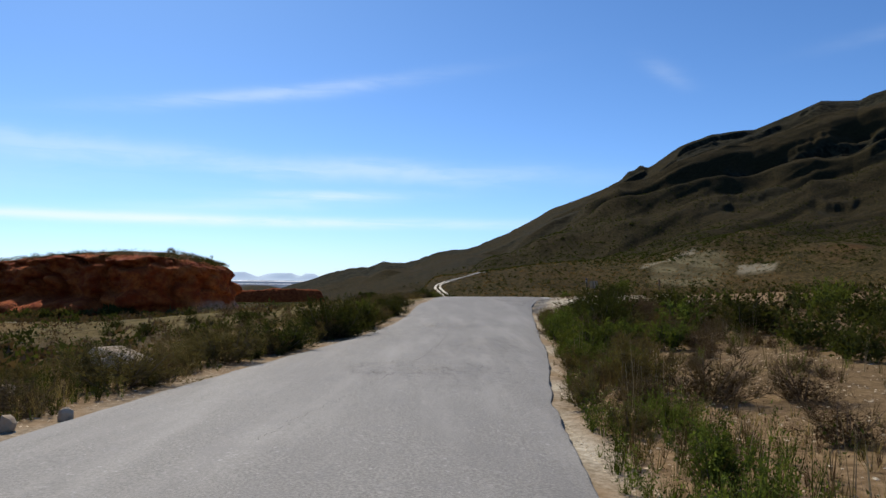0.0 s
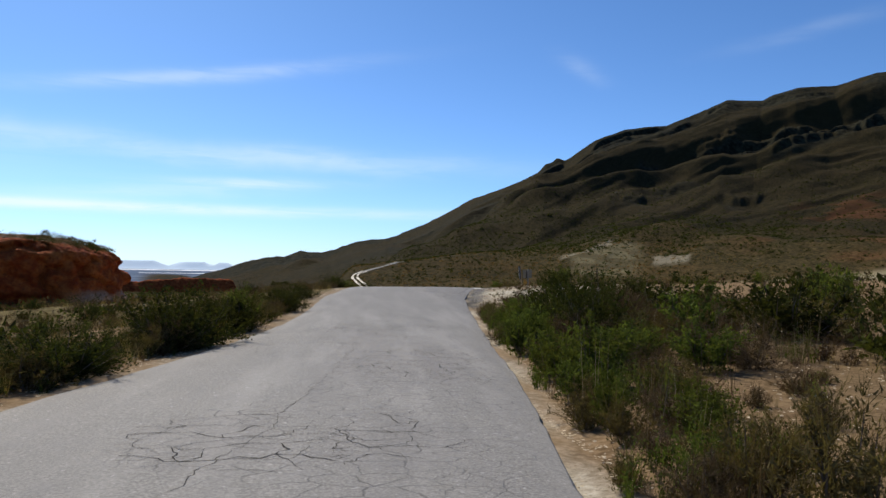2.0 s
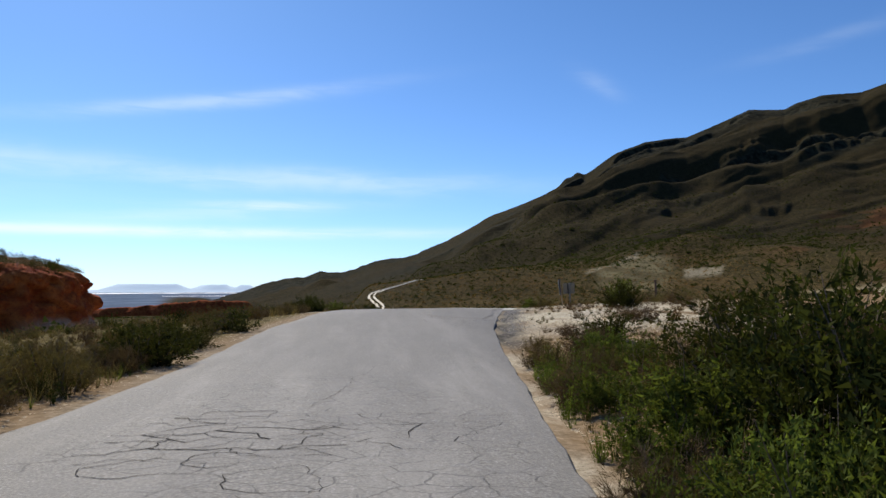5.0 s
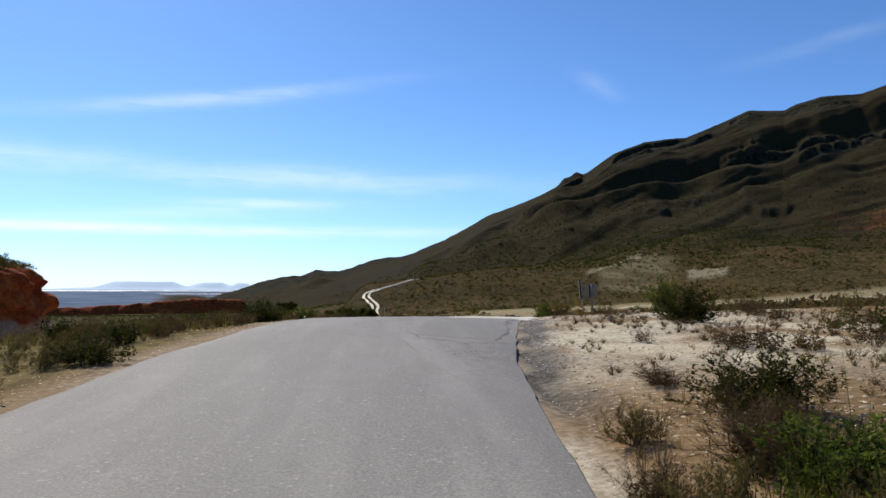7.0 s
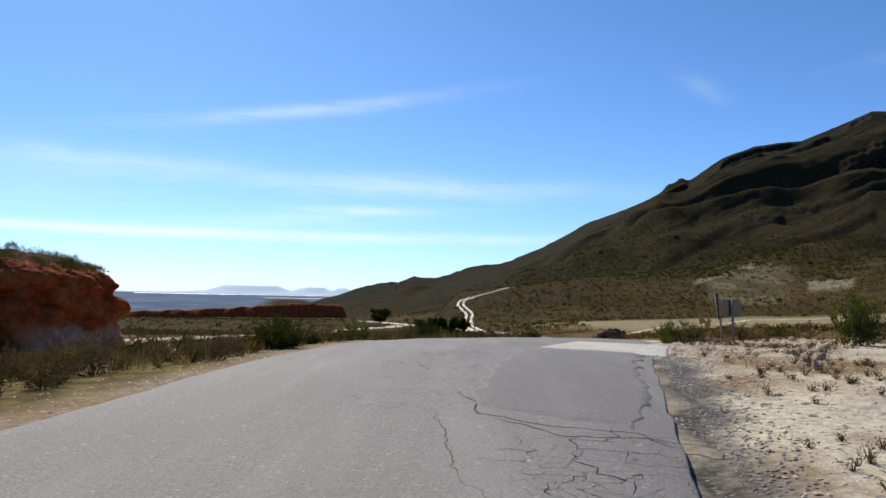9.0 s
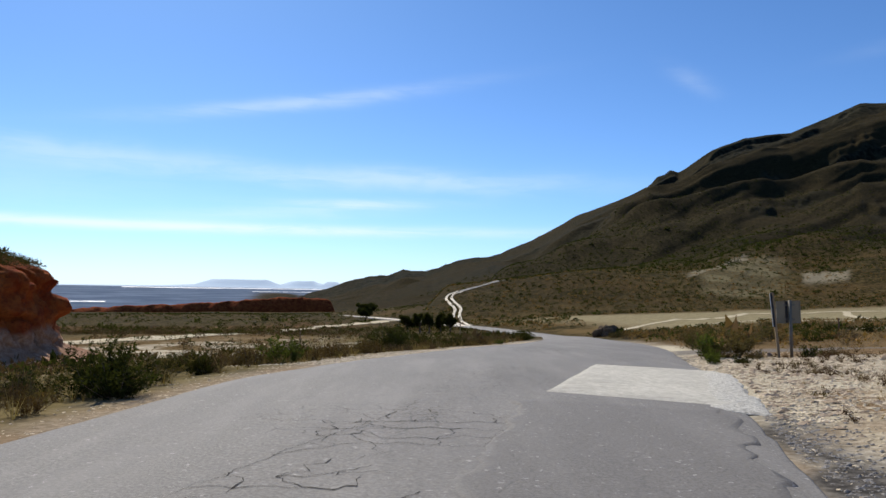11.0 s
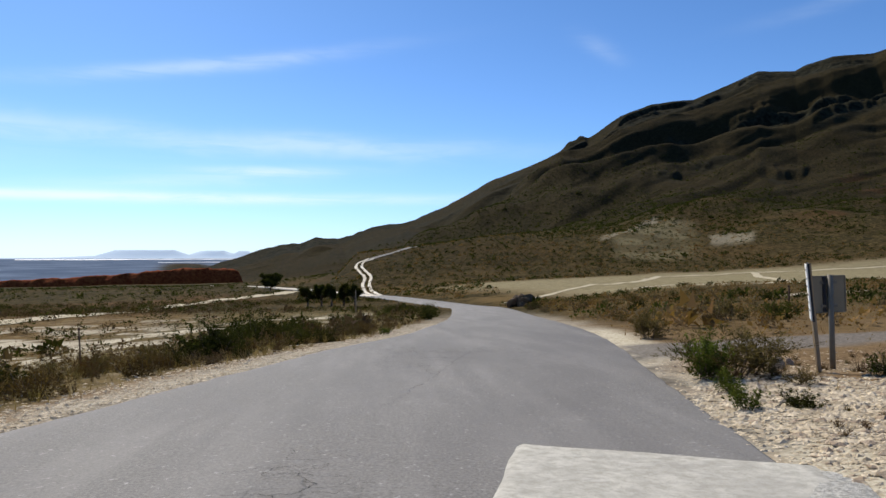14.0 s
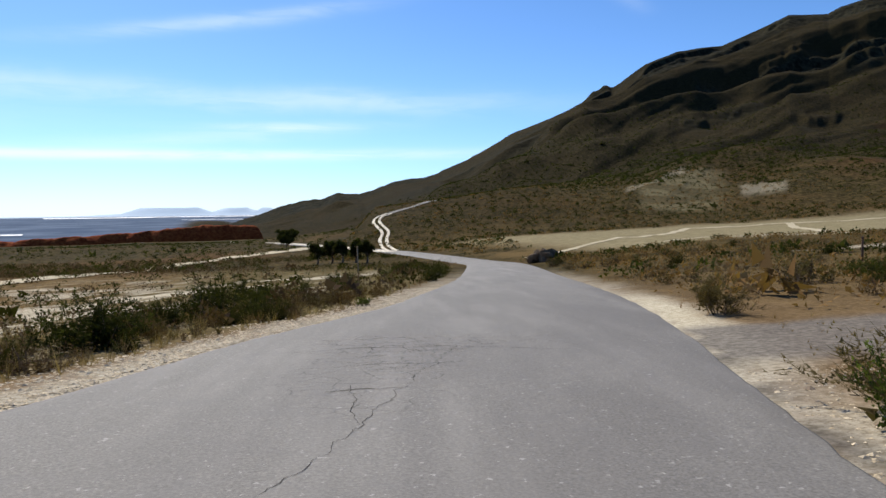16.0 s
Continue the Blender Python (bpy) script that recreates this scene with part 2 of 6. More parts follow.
def leaf_material(name, dark, light, thin=0.22):
    m = bpy.data.materials.new(name)
    m.use_nodes = True
    t = m.node_tree
    for n in list(t.nodes):
        t.nodes.remove(n)
    N = Nodes(t)
    oi = N.add("ShaderNodeObjectInfo").outputs["Random"]
    isl = N.add("ShaderNodeNewGeometry").outputs["Random Per Island"]
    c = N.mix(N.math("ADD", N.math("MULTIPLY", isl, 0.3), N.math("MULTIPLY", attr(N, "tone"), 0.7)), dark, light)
    c = N.mix(N.math("MULTIPLY", oi, 0.45), c, tuple(0.5 * (a + b) * k for a, b, k in zip(dark, light, (0.75, 0.5, 0.45))))
    b = N.add("ShaderNodeBsdfPrincipled", {"Base Color": c, "Roughness": 0.9})
    b.inputs["Specular IOR Level"].default_value = 0.02
    tr = N.add("ShaderNodeBsdfTranslucent", {0: N.mix(1.0, c, (1.15, 1.2, 0.6), "MULTIPLY")})
    mixed = N.add("ShaderNodeMixShader", {0: thin, 1: b.outputs[0], 2: tr.outputs[0]})
    N.add("ShaderNodeOutputMaterial", {0: mixed.outputs[0]})
    return m


GREEN = leaf_material("fresh_green_leaves", (0.020, 0.029, 0.008), (0.150, 0.185, 0.045), 0.42)
OLIVE = leaf_material("dark_olive_leaves", (0.013, 0.016, 0.005), (0.070, 0.078, 0.022), 0.34)
DRY = leaf_material("dry_brown_twigs", (0.040, 0.028, 0.018), (0.17, 0.120, 0.075), 0.25)
BROWN = leaf_material("russet_brown_leaves", (0.045, 0.030, 0.014), (0.190, 0.128, 0.058), 0.30)
STALK = leaf_material("pale_dead_stalks", (0.10, 0.075, 0.055), (0.36, 0.30, 0.23), 0.2)
RUSSET = leaf_material("russet_dry_grass", (0.13, 0.075, 0.03), (0.30, 0.19, 0.08))
STRAW = leaf_material("straw_grass", (0.20, 0.145, 0.06), (0.38, 0.30, 0.14))
GREY = leaf_material("grey_green_leaves", (0.048, 0.041, 0.020), (0.175, 0.143, 0.068), 0.34)
BARK = material("shrub_bark", lambda N, co: (N.mix(N.noise(co, 12.0), (0.06, 0.045, 0.032), (0.16, 0.12, 0.09)), N.noise(co, 30.0)), 0.9, 0.4)
STONE = material("pale_limestone", lambda N, co: (N.mix(N.step(N.noise(world_pos(N), 5.0, 6.0, 0.65), 0.3, 0.7), (0.38, 0.305, 0.20), (0.72, 0.61, 0.44)), N.noise(world_pos(N), 18.0, 5.0, 0.7)), 0.9, 0.5, 0.02)

# ---- the lie of the land ----
# stations along the road: y, x of the left edge, x of the right edge
EDGES = [(-40, -6.0, -0.4), (-12, -5.0, 0.45), (0, -4.75, 0.9), (7, -4.5, 1.3), (11, -4.3, 1.62), (15, -3.85, 2.15), (19, -3.15, 2.65), (23, -2.4, 3.0),
         (28, -1.75, 3.5), (33.5, -1.45, 4.05), (39, -1.2, 4.7), (43, -0.6, 5.45), (48.5, -0.1, 6.6), (53, 0.2, 7.8), (56, 0.7, 8.4), (60, 1.6, 9.2), (64, 2.6, 10.1),
         (68, 3.6, 11.0), (74, 5.6, 12.1), (80, 6.8, 12.9), (90, 8.3, 14.0), (115, 11.2, 17.0), (128, 12.3, 18.2), (140, 12.6, 18.8), (160, 11.0, 17.5), (190, 5.0, 11.5),
         (220, -3.0, 3.5), (265, -19.0, -12.5), (310, -36.0, -29.0), (430, -85.0, -77.0)]
LEVEL_Y = (-4900, -40, -5, 5, 15, 25, 35, 45, 55, 65, 80, 105, 128, 150, 200, 350, 420, 600, 4900)
LEVEL_Z = (2.0, 0.6, 0.11, -0.10, -0.21, -0.09, 0.15, 0.53, 0.35, -0.08, -0.81, -2.2, -3.4, -4.6, -6.0, -9.5, -12.0, -15.0, -15.0)
EY = np.array([e[0] for e in EDGES], float)
EL = np.array([e[1] for e in EDGES], float)
ER = np.array([e[2] for e in EDGES], float)


def curve(x, xs, ys):
    """A smooth curve through the stations (cubic, with the slopes of a running mean)."""
    xs, ys, x = np.asarray(xs, float), np.asarray(ys, float), np.asarray(x, float)
    m = np.gradient(ys, xs)
    q = np.clip(x, xs[0], xs[-1])
    i = np.clip(np.searchsorted(xs, q) - 1, 0, len(xs) - 2)
    h = xs[i + 1] - xs[i]
    u = (q - xs[i]) / h
    return (2 * u**3 - 3 * u**2 + 1) * ys[i] + (u**3 - 2 * u**2 + u) * h * m[i] + (3 * u**2 - 2 * u**3) * ys[i + 1] + (u**3 - u**2) * h * m[i + 1]


def level(y):
    return np.where(np.asarray(y) > 600, -15.0, curve(y, LEVEL_Y[1:-1], LEVEL_Z[1:-1]))


def left_edge(y):
    return curve(y, EY, EL) - 0.2 * smooth(90, 75, y)


def right_edge(y):
    return curve(y, EY, ER)


def smooth(lo, hi, x):
    u = np.clip((np.asarray(x, float) - lo) / (hi - lo), 0, 1)
    return u * u * (3 - 2 * u)


_perm = np.random.RandomState(7).rand(256, 256)


def rough_noise(x, y):
    """Value noise in 0..1 on the plane."""
    x, y = np.asarray(x, float), np.asarray(y, float)
    i, j = np.floor(x).astype(int), np.floor(y).astype(int)
    u, v = x - i, y - j
    u, v = u * u * (3 - 2 * u), v * v * (3 - 2 * v)
    g = lambda a, b: _perm[a % 256, b % 256]
    return (g(i, j) * (1 - u) + g(i + 1, j) * u) * (1 - v) + (g(i, j + 1) * (1 - u) + g(i + 1, j + 1) * u) * v


def layered(x, y, n=4, gain=0.5):
    s = a = 0.0
    w = 1.0
    for k in range(n):
        s = s + w * rough_noise(x * 2**k + 17.3 * k, y * 2**k + 5.1 * k)
        a += w
        w *= gain
    return s / a


# the mountain's crest: bearing (degrees from +y), angle above the horizon, distance
CREST = [(-16, -0.8, 1900), (-13, -0.6, 1600), (-10.8, 0.0, 1420), (-9.1, 0.65, 1360), (-7.4, 1.15, 1320), (-6.2, 1.05, 1300), (-5, 1.55, 1280), (-3.2, 1.5, 1260), (-0.8, 2.3, 1240), (1.8, 2.78, 1230), (4.4, 3.65, 1220),
         (6.1, 4.55, 1215), (8.3, 5.8, 1210), (10.8, 6.7, 1205), (12.9, 7.6, 1200), (14.4, 8.4, 1190), (15.9, 8.95, 1210), (18.2, 10.45, 1270), (20.5, 11.2, 1340), (23.5, 11.4, 1430),
         (25.7, 12.15, 1500), (27.8, 12.95, 1560), (30.2, 12.75, 1600), (31.0, 13.1, 1610), (32.5, 13.45, 1620), (35, 13.35, 1640), (37.5, 13.95, 1660), (45, 13.5, 1600), (60, 12, 1400), (85, 11, 1200), (115, 9, 1000)]
CA = np.array([c[0] for c in CREST], float)
CD = np.array([c[2] for c in CREST], float)
CZ = np.array([1.9 + c[2] * math.tan(radians(c[1])) for c in CREST])


# brows and spurs across the slope: stations of bearing and height up the slope (0 foot, 1 crest), metres proud, drop below, run behind
BROWS = [([(10, 0.43), (12.4, 0.49), (15.5, 0.56), (19.1, 0.60), (22.5, 0.65), (27.2, 0.71), (32, 0.80), (38, 0.86)], 30, 0.040, 0.15),
         ([(5.9, 0.62), (9.1, 0.645), (13.1, 0.68), (16.1, 0.735), (19.1, 0.79), (23.5, 0.85), (27.3, 0.91), (33, 0.95)], 20, 0.035, 0.10),
         ([(1, 0.20), (5, 0.27), (8.3, 0.30), (13.6, 0.31), (17.5, 0.33), (22.5, 0.34), (27.2, 0.38), (32.4, 0.43), (40, 0.47)], 15, 0.060, 0.14),
         ([(11, 0.36), (14, 0.40), (18, 0.44), (22, 0.47), (27, 0.52), (32, 0.57), (40, 0.62)], 14, 0.035, 0.09),
         ([(9, 0.545), (12, 0.58), (16, 0.65), (20, 0.70), (25, 0.76), (30, 0.84)], 14, 0.03, 0.08),
         ([(14, 0.10), (20, 0.115), (26, 0.12), (32, 0.15), (40, 0.18)], 3, 0.03, 0.07),
         ([(-6, 0.62), (-2, 0.66), (2, 0.72), (7, 0.80), (11, 0.86)], 16, 0.045, 0.12)]
# crags: bearing, half width, height up the slope, its lean, metres tall, run behind, bareness with painted shade
CRAGS = [(29.4, 4.4, 0.675, 0.010, 15, 0.05, 1.0), (35.0, 4.5, 0.72, 0.008, 20, 0.06, 1.0), (31.5, 4.6, 0.635, 0.012, 11, 0.04, 1.0), (33.5, 3.0, 0.575, 0.012, 9, 0.04, 1.0), (22.6, 1.5, 0.60, -0.004, 6, 0.03, 1.0),
         (20.3, 3.0, 0.935, 0.006, 11, 0.04, 1.0), (24.0, 1.6, 0.865, 0.004, 7, 0.03, 1.0), (27.4, 1.5, 0.925, 0.008, 8, 0.03, 1.0), (33.2, 2.4, 0.86, -0.004, 8, 0.03, 0.9), (19.5, 2.0, 0.85, 0.01, 6, 0.03, 0.9),
         (12.6, 3.0, 0.79, 0.006, 9, 0.03, 1.0), (8.8, 2.2, 0.70, 0.010, 7, 0.03, 0.9), (6.0, 2.6, 0.74, 0.012, 8, 0.03, 0.9), (17.3, 1.4, 0.87, 0.012, 6, 0.03, 1.0), (14.7, 1.1, 0.93, 0.02, 12, 0.04, 1.0),
         (29.6, 1.6, 0.33, 0.004, 4, 0.03, 0.8), (2.0, 2.4, 0.80, 0.01, 7, 0.03, 0.9), (-1.5, 1.6, 0.76, 0.01, 5, 0.03, 0.7), (24.5, 2.0, 0.42, 0.004, 3, 0.03, 0.6), (21.5, 1.0, 0.36, 0.0, 3, 0.03, 0.6)]


def crest_of(x, y):
    """The valley's mountain side: how far up a place lies (0 at the foot, 1 on the crest), the crest's height above it and the length along it."""
    d, brg = np.hypot(x - 5, y - 45), np.degrees(np.arctan2(x - 5, y - 45))
    far, hz = np.interp(brg, CA, CD), np.interp(brg, CA, CZ)
    foot = np.minimum(far, 1150) * (0.19 + 0.25 * smooth(6, -10, brg))
    s = np.where(d < far, (d - foot) / (far - foot), 1 - (d - far) / (0.6 * far))
    s = np.clip(s, 0, 1) * smooth(-17, -12, brg) * smooth(120, 95, brg)
    return s, hz, 1100 * np.radians(brg) * 0.9


def lay(x, y):
    """Height of the land, and how much of each kind of ground there is."""
    x, y = np.asarray(x, float), np.asarray(y, float)
    zr, xl, xr = level(y), left_edge(y), right_edge(y)
    ur, ul = np.maximum(x - xr, 0), np.maximum(xl - x, 0)
    slope = 0.03 + 0.075 * smooth(50, 170, y)
    slope2 = 0.022 + 0.083 * smooth(190, 330, y)
    z = zr + slope * np.minimum(ur, 25) + slope2 * np.clip(ur - 25, 0, 195)
    z = z - 0.085 * (1 - 0.8 * smooth(85, 125, y)) * np.minimum(ul, 26) - 0.012 * np.clip(ul - 26, 0, 300)
    z = z + 0.13 * np.clip(y - 235, 0, 70) * smooth(-14, -2, x) * smooth(110, 30, x) * smooth(520, 380, y)
    r = np.hypot(x, y)
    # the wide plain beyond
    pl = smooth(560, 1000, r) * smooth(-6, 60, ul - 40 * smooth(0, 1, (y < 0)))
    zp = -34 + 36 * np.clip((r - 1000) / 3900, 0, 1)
    brg = np.degrees(np.arctan2(x, y))
    hills = smooth(4450, 4640, r) * smooth(4900, 4700, r) * smooth(-24, -19, brg) * smooth(-5, -10.5, brg)
    zp = zp + hills * (14 + 30 * np.maximum(smooth(2.9, 2.2, np.abs(brg + 16.9) + 0.5 * layered(brg * 2, r * 0, 2)), 0.9 * smooth(1.3, 0.8, np.abs(brg + 12.4)) + 0.85 * smooth(0.8, 0.4, np.abs(brg + 10.2))) + 4 * layered(brg * 2.2, r * 0 + 4, 3))
    z = z * (1 - pl) + zp * pl
    # the mountain
    s, hz, al = crest_of(x, y)
    warp = 60 * layered(x / 190, y / 190, 3)
    spur = 1 - np.abs(2 * layered((al - 1050 * s + warp) / 230, s * 1.1, 2) - 1) * 1.9
    rib = 1 - np.abs(2 * layered((al - 980 * s + warp * 0.6) / 105, s * 2.5 + 9, 4, 0.6) - 1) * 1.7
    body = (0.20 * s + 0.80 * s * s)
    hump = s * (1 - s) ** 0.8 * np.maximum(hz, 130 * smooth(-14, -9, np.degrees(np.arctan2(x - 5, y - 45))))
    near = smooth(2600, 1900, r)
    brg2 = np.degrees(np.arctan2(x - 5, y - 45))
    z = z * (1 - body) + hz * body + hump * near * (0.24 * (spur - 0.62) + 0.085 * (rib - 0.55)) + 11 * near * (layered(al / 34, s * 6, 4) - 0.5) * smooth(0.7, 1, s) + 6 * near * smooth(0.1, 0.4, s) * (layered(x / 42, y / 42, 4) - 0.5)
    for stations, tall, drop, back in BROWS:
        bb, ss = zip(*stations)
        line = np.interp(brg2, bb, ss) + 0.05 * (layered(al / 120 + tall, al * 0 + 3, 4, 0.55) - 0.5)
        ends = smooth(bb[0] - 2, bb[0] + 2, brg2) * smooth(bb[-1] + 3, bb[-1] - 1, brg2) * near
        bite = 0.55 + 0.9 * layered(al / 70 + drop * 50, s * 2, 3)
        z = z + tall * bite * ends * np.where(s < line, np.exp(-(((s - line) / drop) ** 2)), np.exp(-(((s - line) / back) ** 2)))
    crag = 0.0
    for b0, half, s0, lean, tall, back, bare in CRAGS:
        line = s0 + lean * (brg2 - b0) + 0.045 * (layered(al / 34 + b0, al * 0 + s0 * 9, 5, 0.66) - 0.5)
        reach = smooth(1.0, 0.55, np.abs(brg2 - b0) / half + 0.5 * (layered(al / 60 + 4 + b0, s * 5, 4) - 0.5)) * near
        craggy = 0.55 + 0.9 * layered(al / 16 + b0, s * 22, 4, 0.6)
        z = z + tall * craggy * reach * smooth(line - 0.016, line, s) * smooth(line + back, line, s)
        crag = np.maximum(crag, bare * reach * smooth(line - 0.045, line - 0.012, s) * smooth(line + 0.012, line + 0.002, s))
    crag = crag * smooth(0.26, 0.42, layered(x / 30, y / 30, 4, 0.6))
    # nothing on the flank stands out above the crest
    away = np.hypot(x - 5, y - 45)
    cap = 1.9 + away * (hz - 1.9) / np.interp(brg2, CA, CD) + 3.0 * (layered(al / 24, s * 0 + 2, 4, 0.6) - 0.5) - 14 * (1 - smooth(0.75, 1.0, s))
    z = np.where((s > 0.6) & (near > 0), np.minimum(z, cap), z)
    # a nearer spur that runs down to the flats in front of the far ridge
    dd = np.hypot(x - 5, y - 45)
    spur_z = 1.9 + 830 * np.tan(np.radians(np.interp(brg2, (-11, -8.5, -5.5, -2.7, 0.3, 3), (-2.2, -1.05, -0.1, 0.95, 2.0, 2.2)))) + 9 * (layered(al / 40, s * 0, 4) - 0.5)
    z = np.maximum(z, np.where((brg2 > -12) & (brg2 < 4) & (dd < 1100), spur_z - 0.10 * np.maximum(830 - dd, 0) - 0.45 * np.maximum(dd - 830, 0), -99.0))
    tower = smooth(0.965, 0.985, s) * (np.exp(-((brg - 14.9) / 0.45) ** 2) + 0.75 * np.exp(-((brg - 14.1) / 0.4) ** 2)) * near
    z = z + tower * 8 * (0.75 + 0.5 * layered(x / 9, y / 9, 3))
    z = z + smooth(60, 300, r) * 1.3 * (layered(x / 26, y / 26, 4) - 0.5) * (1 - pl)
    z = z + np.minimum(ur + ul, 4) / 4 * 0.35 * (layered(x / 3.1, y / 3.1, 4) - 0.5)
    depth = np.where((y < 430) & (y > -40), np.minimum(x - xl, xr - x), -1.0)
    z = np.where(depth > 0, zr - 0.07 - 0.10 * smooth(0.1, 0.8, depth), z - 0.03 - 0.04 * smooth(1.0, 0.0, ur + ul))
    z = z - 0.065 * smooth(0.9, 0.15, ur) * (ur > 0) * smooth(-3, 1, y) * smooth(44, 40, y)
    edge = smooth(0.42 + 1.0 * smooth(34, 44, y) * (0.35 + 0.65 * np.maximum(ur > 0, smooth(46, 52, y))), 0.0, ur + ul + (0.4 + 0.5 * smooth(34, 44, y)) * (layered(x / 1.3, y / 1.3, 3) - 0.5))
    lot = smooth(34, 40, y) * smooth(63, 57, y) * smooth(11, 5, ur) * (ur > 0)
    pit = smooth(5, 9, ul) * smooth(48, 30, ul) * smooth(56, 64, y) * smooth(122, 104, y) * smooth(0.46, 0.58, layered(x / 5, y / 2.6, 3)) * smooth(0.42, 0.54, layered(x / 2.0 + 7, y / 1.1, 3))
    pit = np.maximum(pit, smooth(0.46, 0.58, layered(x / 3.2 + 1, y / 1.5 + 6, 4)) * np.maximum(np.exp(-(((x + 20) / 9) ** 2 + ((y - 101) / 6) ** 2)), 0.6 * np.exp(-(((x + 8) / 5) ** 2 + ((y - 84) / 12) ** 2))) ** 0.5 * smooth(0.40, 0.54, layered(x / 1.6 + 2, y / 1.1 + 3, 3)))
    lime = pit * 0.95 + lot * 0.75 * smooth(0.40, 0.56, layered(x / 1.7 + 3, y / 1.7, 4)) + 0.9 * smooth(1.25, 0.5, ur + 0.5 * (layered(x / 0.7, y / 0.7, 3) - 0.5)) * smooth(63.6, 65, y) * smooth(80, 73, y) * (ur > 0)
    straw = smooth(0.15 + 0.9 * smooth(55, 61, y), 0.9 + 0.9 * smooth(55, 61, y), ul) * smooth(28, 40, y) * smooth(150, 110, y) * smooth(70, 40, ul) * (1 - pit) * (0.7 + 0.3 * smooth(0.35, 0.5, layered(x / 8, y / 5, 3)))
    gravel = np.clip(edge * smooth(120, 60, y) * (0.35 + 0.65 * np.maximum(ur > 0, smooth(56, 61, y))) + lot * smooth(0.44, 0.57, layered(x / 2.3, y / 2.3, 4)) + pit, 0, 1)
    terrace = smooth(132, 142, y - 0.12 * x) * smooth(226, 214, y - 0.12 * x) * smooth(8, 20, ur) * smooth(300, 240, ur)
    dist = np.hypot(x - 5, y - 45) + 14 * (layered(x / 14, y / 14, 3) - 0.5)
    ledge = 272 + 11.0 * (brg2 - 16.7)
    chalk = smooth(9, 4, np.abs(dist - ledge)) * smooth(16.2, 16.9, brg2) * smooth(21.3, 20.3, brg2) + smooth(24.0, 24.5, brg2) * smooth(27.4, 26.8, brg2) * smooth(262, 270, dist) * smooth(296, 286, dist)
    scar = smooth(17.0, 18.0, brg2) * smooth(24, 22, brg2) * smooth(228, 240, dist) * smooth(0, -12, dist - ledge) * smooth(330, 310, dist) * (0.35 + 0.6 * smooth(0.36, 0.5, layered(x / 14, y / 14, 3)))
    scrub = np.clip((smooth(50, 110, r) + 0.75 * smooth(3, 10, ul) + 0.3 * smooth(1, 5, ur) * smooth(40, 34, y)) * (1 - pit) * (1 - terrace), 0, 1)
    gravel = np.clip(gravel + np.exp(-(((x - 37) / 5) ** 2 + ((y - 102) / 1.6) ** 2)), 0, 1)
    red = smooth(0.60, 0.70, layered(x / 45 + 3, y / 45, 4)) * smooth(12, 30, ul) * smooth(500, 60, r) * 0.12
    red = np.maximum(red, smooth(0.60, 0.66, layered(x / 60 + 8, y / 60, 3)) * smooth(150, 200, x) * smooth(420, 380, y) * 0.14)
    red = np.maximum(red, 0.17 * smooth(32.0, 35.0, brg2) * smooth(500, 535, away) * smooth(660, 610, away) * smooth(0.38, 0.55, layered(x / 26, y / 26, 3)))
    # gullies also take the dark rock colour, as painted shade
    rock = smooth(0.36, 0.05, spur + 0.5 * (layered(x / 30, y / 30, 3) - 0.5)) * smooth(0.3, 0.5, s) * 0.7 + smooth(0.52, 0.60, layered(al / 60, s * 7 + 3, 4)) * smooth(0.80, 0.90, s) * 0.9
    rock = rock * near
    wob = 1.6 * (layered(x / 1.4, y / 1.4, 4) - 0.5)
    lane = smooth(2.3, 1.5, np.abs(y - 66.6 - 0.06 * (x - 11)) + wob) * smooth(60, 40, x) * (ur > 0) * 0.9
    tar = smooth(0.9, 0.45, ur + 0.5 * wob) * smooth(33, 36, y) * smooth(50.5, 48, y) * (ur > 0) + 0.8 * smooth(0.35, 0.12, ur + 0.2 * wob) * smooth(54, 57, y) * smooth(67, 64, y) * (ur > 0)
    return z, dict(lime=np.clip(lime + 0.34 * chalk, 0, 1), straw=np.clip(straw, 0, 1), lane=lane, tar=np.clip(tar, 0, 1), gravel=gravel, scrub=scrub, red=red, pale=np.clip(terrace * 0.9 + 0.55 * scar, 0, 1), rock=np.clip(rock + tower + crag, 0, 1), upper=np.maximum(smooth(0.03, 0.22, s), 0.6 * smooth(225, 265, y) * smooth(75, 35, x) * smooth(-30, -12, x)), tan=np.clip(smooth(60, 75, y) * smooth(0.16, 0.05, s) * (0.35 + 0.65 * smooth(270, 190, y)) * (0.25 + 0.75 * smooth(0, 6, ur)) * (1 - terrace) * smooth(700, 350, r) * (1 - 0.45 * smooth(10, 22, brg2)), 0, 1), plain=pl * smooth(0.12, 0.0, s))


def lie(x, y):
    return float(lay(np.array([x]), np.array([y]))[0][0])


def spaced(*runs):
    """Coordinates from runs of (start, end, spacing at start, spacing at end)."""
    out = []
    for a, b, s0, s1 in runs:
        p = a
        while p < b - 1e-6:
            out.append(p)
            p += s0 + (s1 - s0) * (p - a) / (b - a)
    out.append(runs[-1][1])
    return np.array(out)


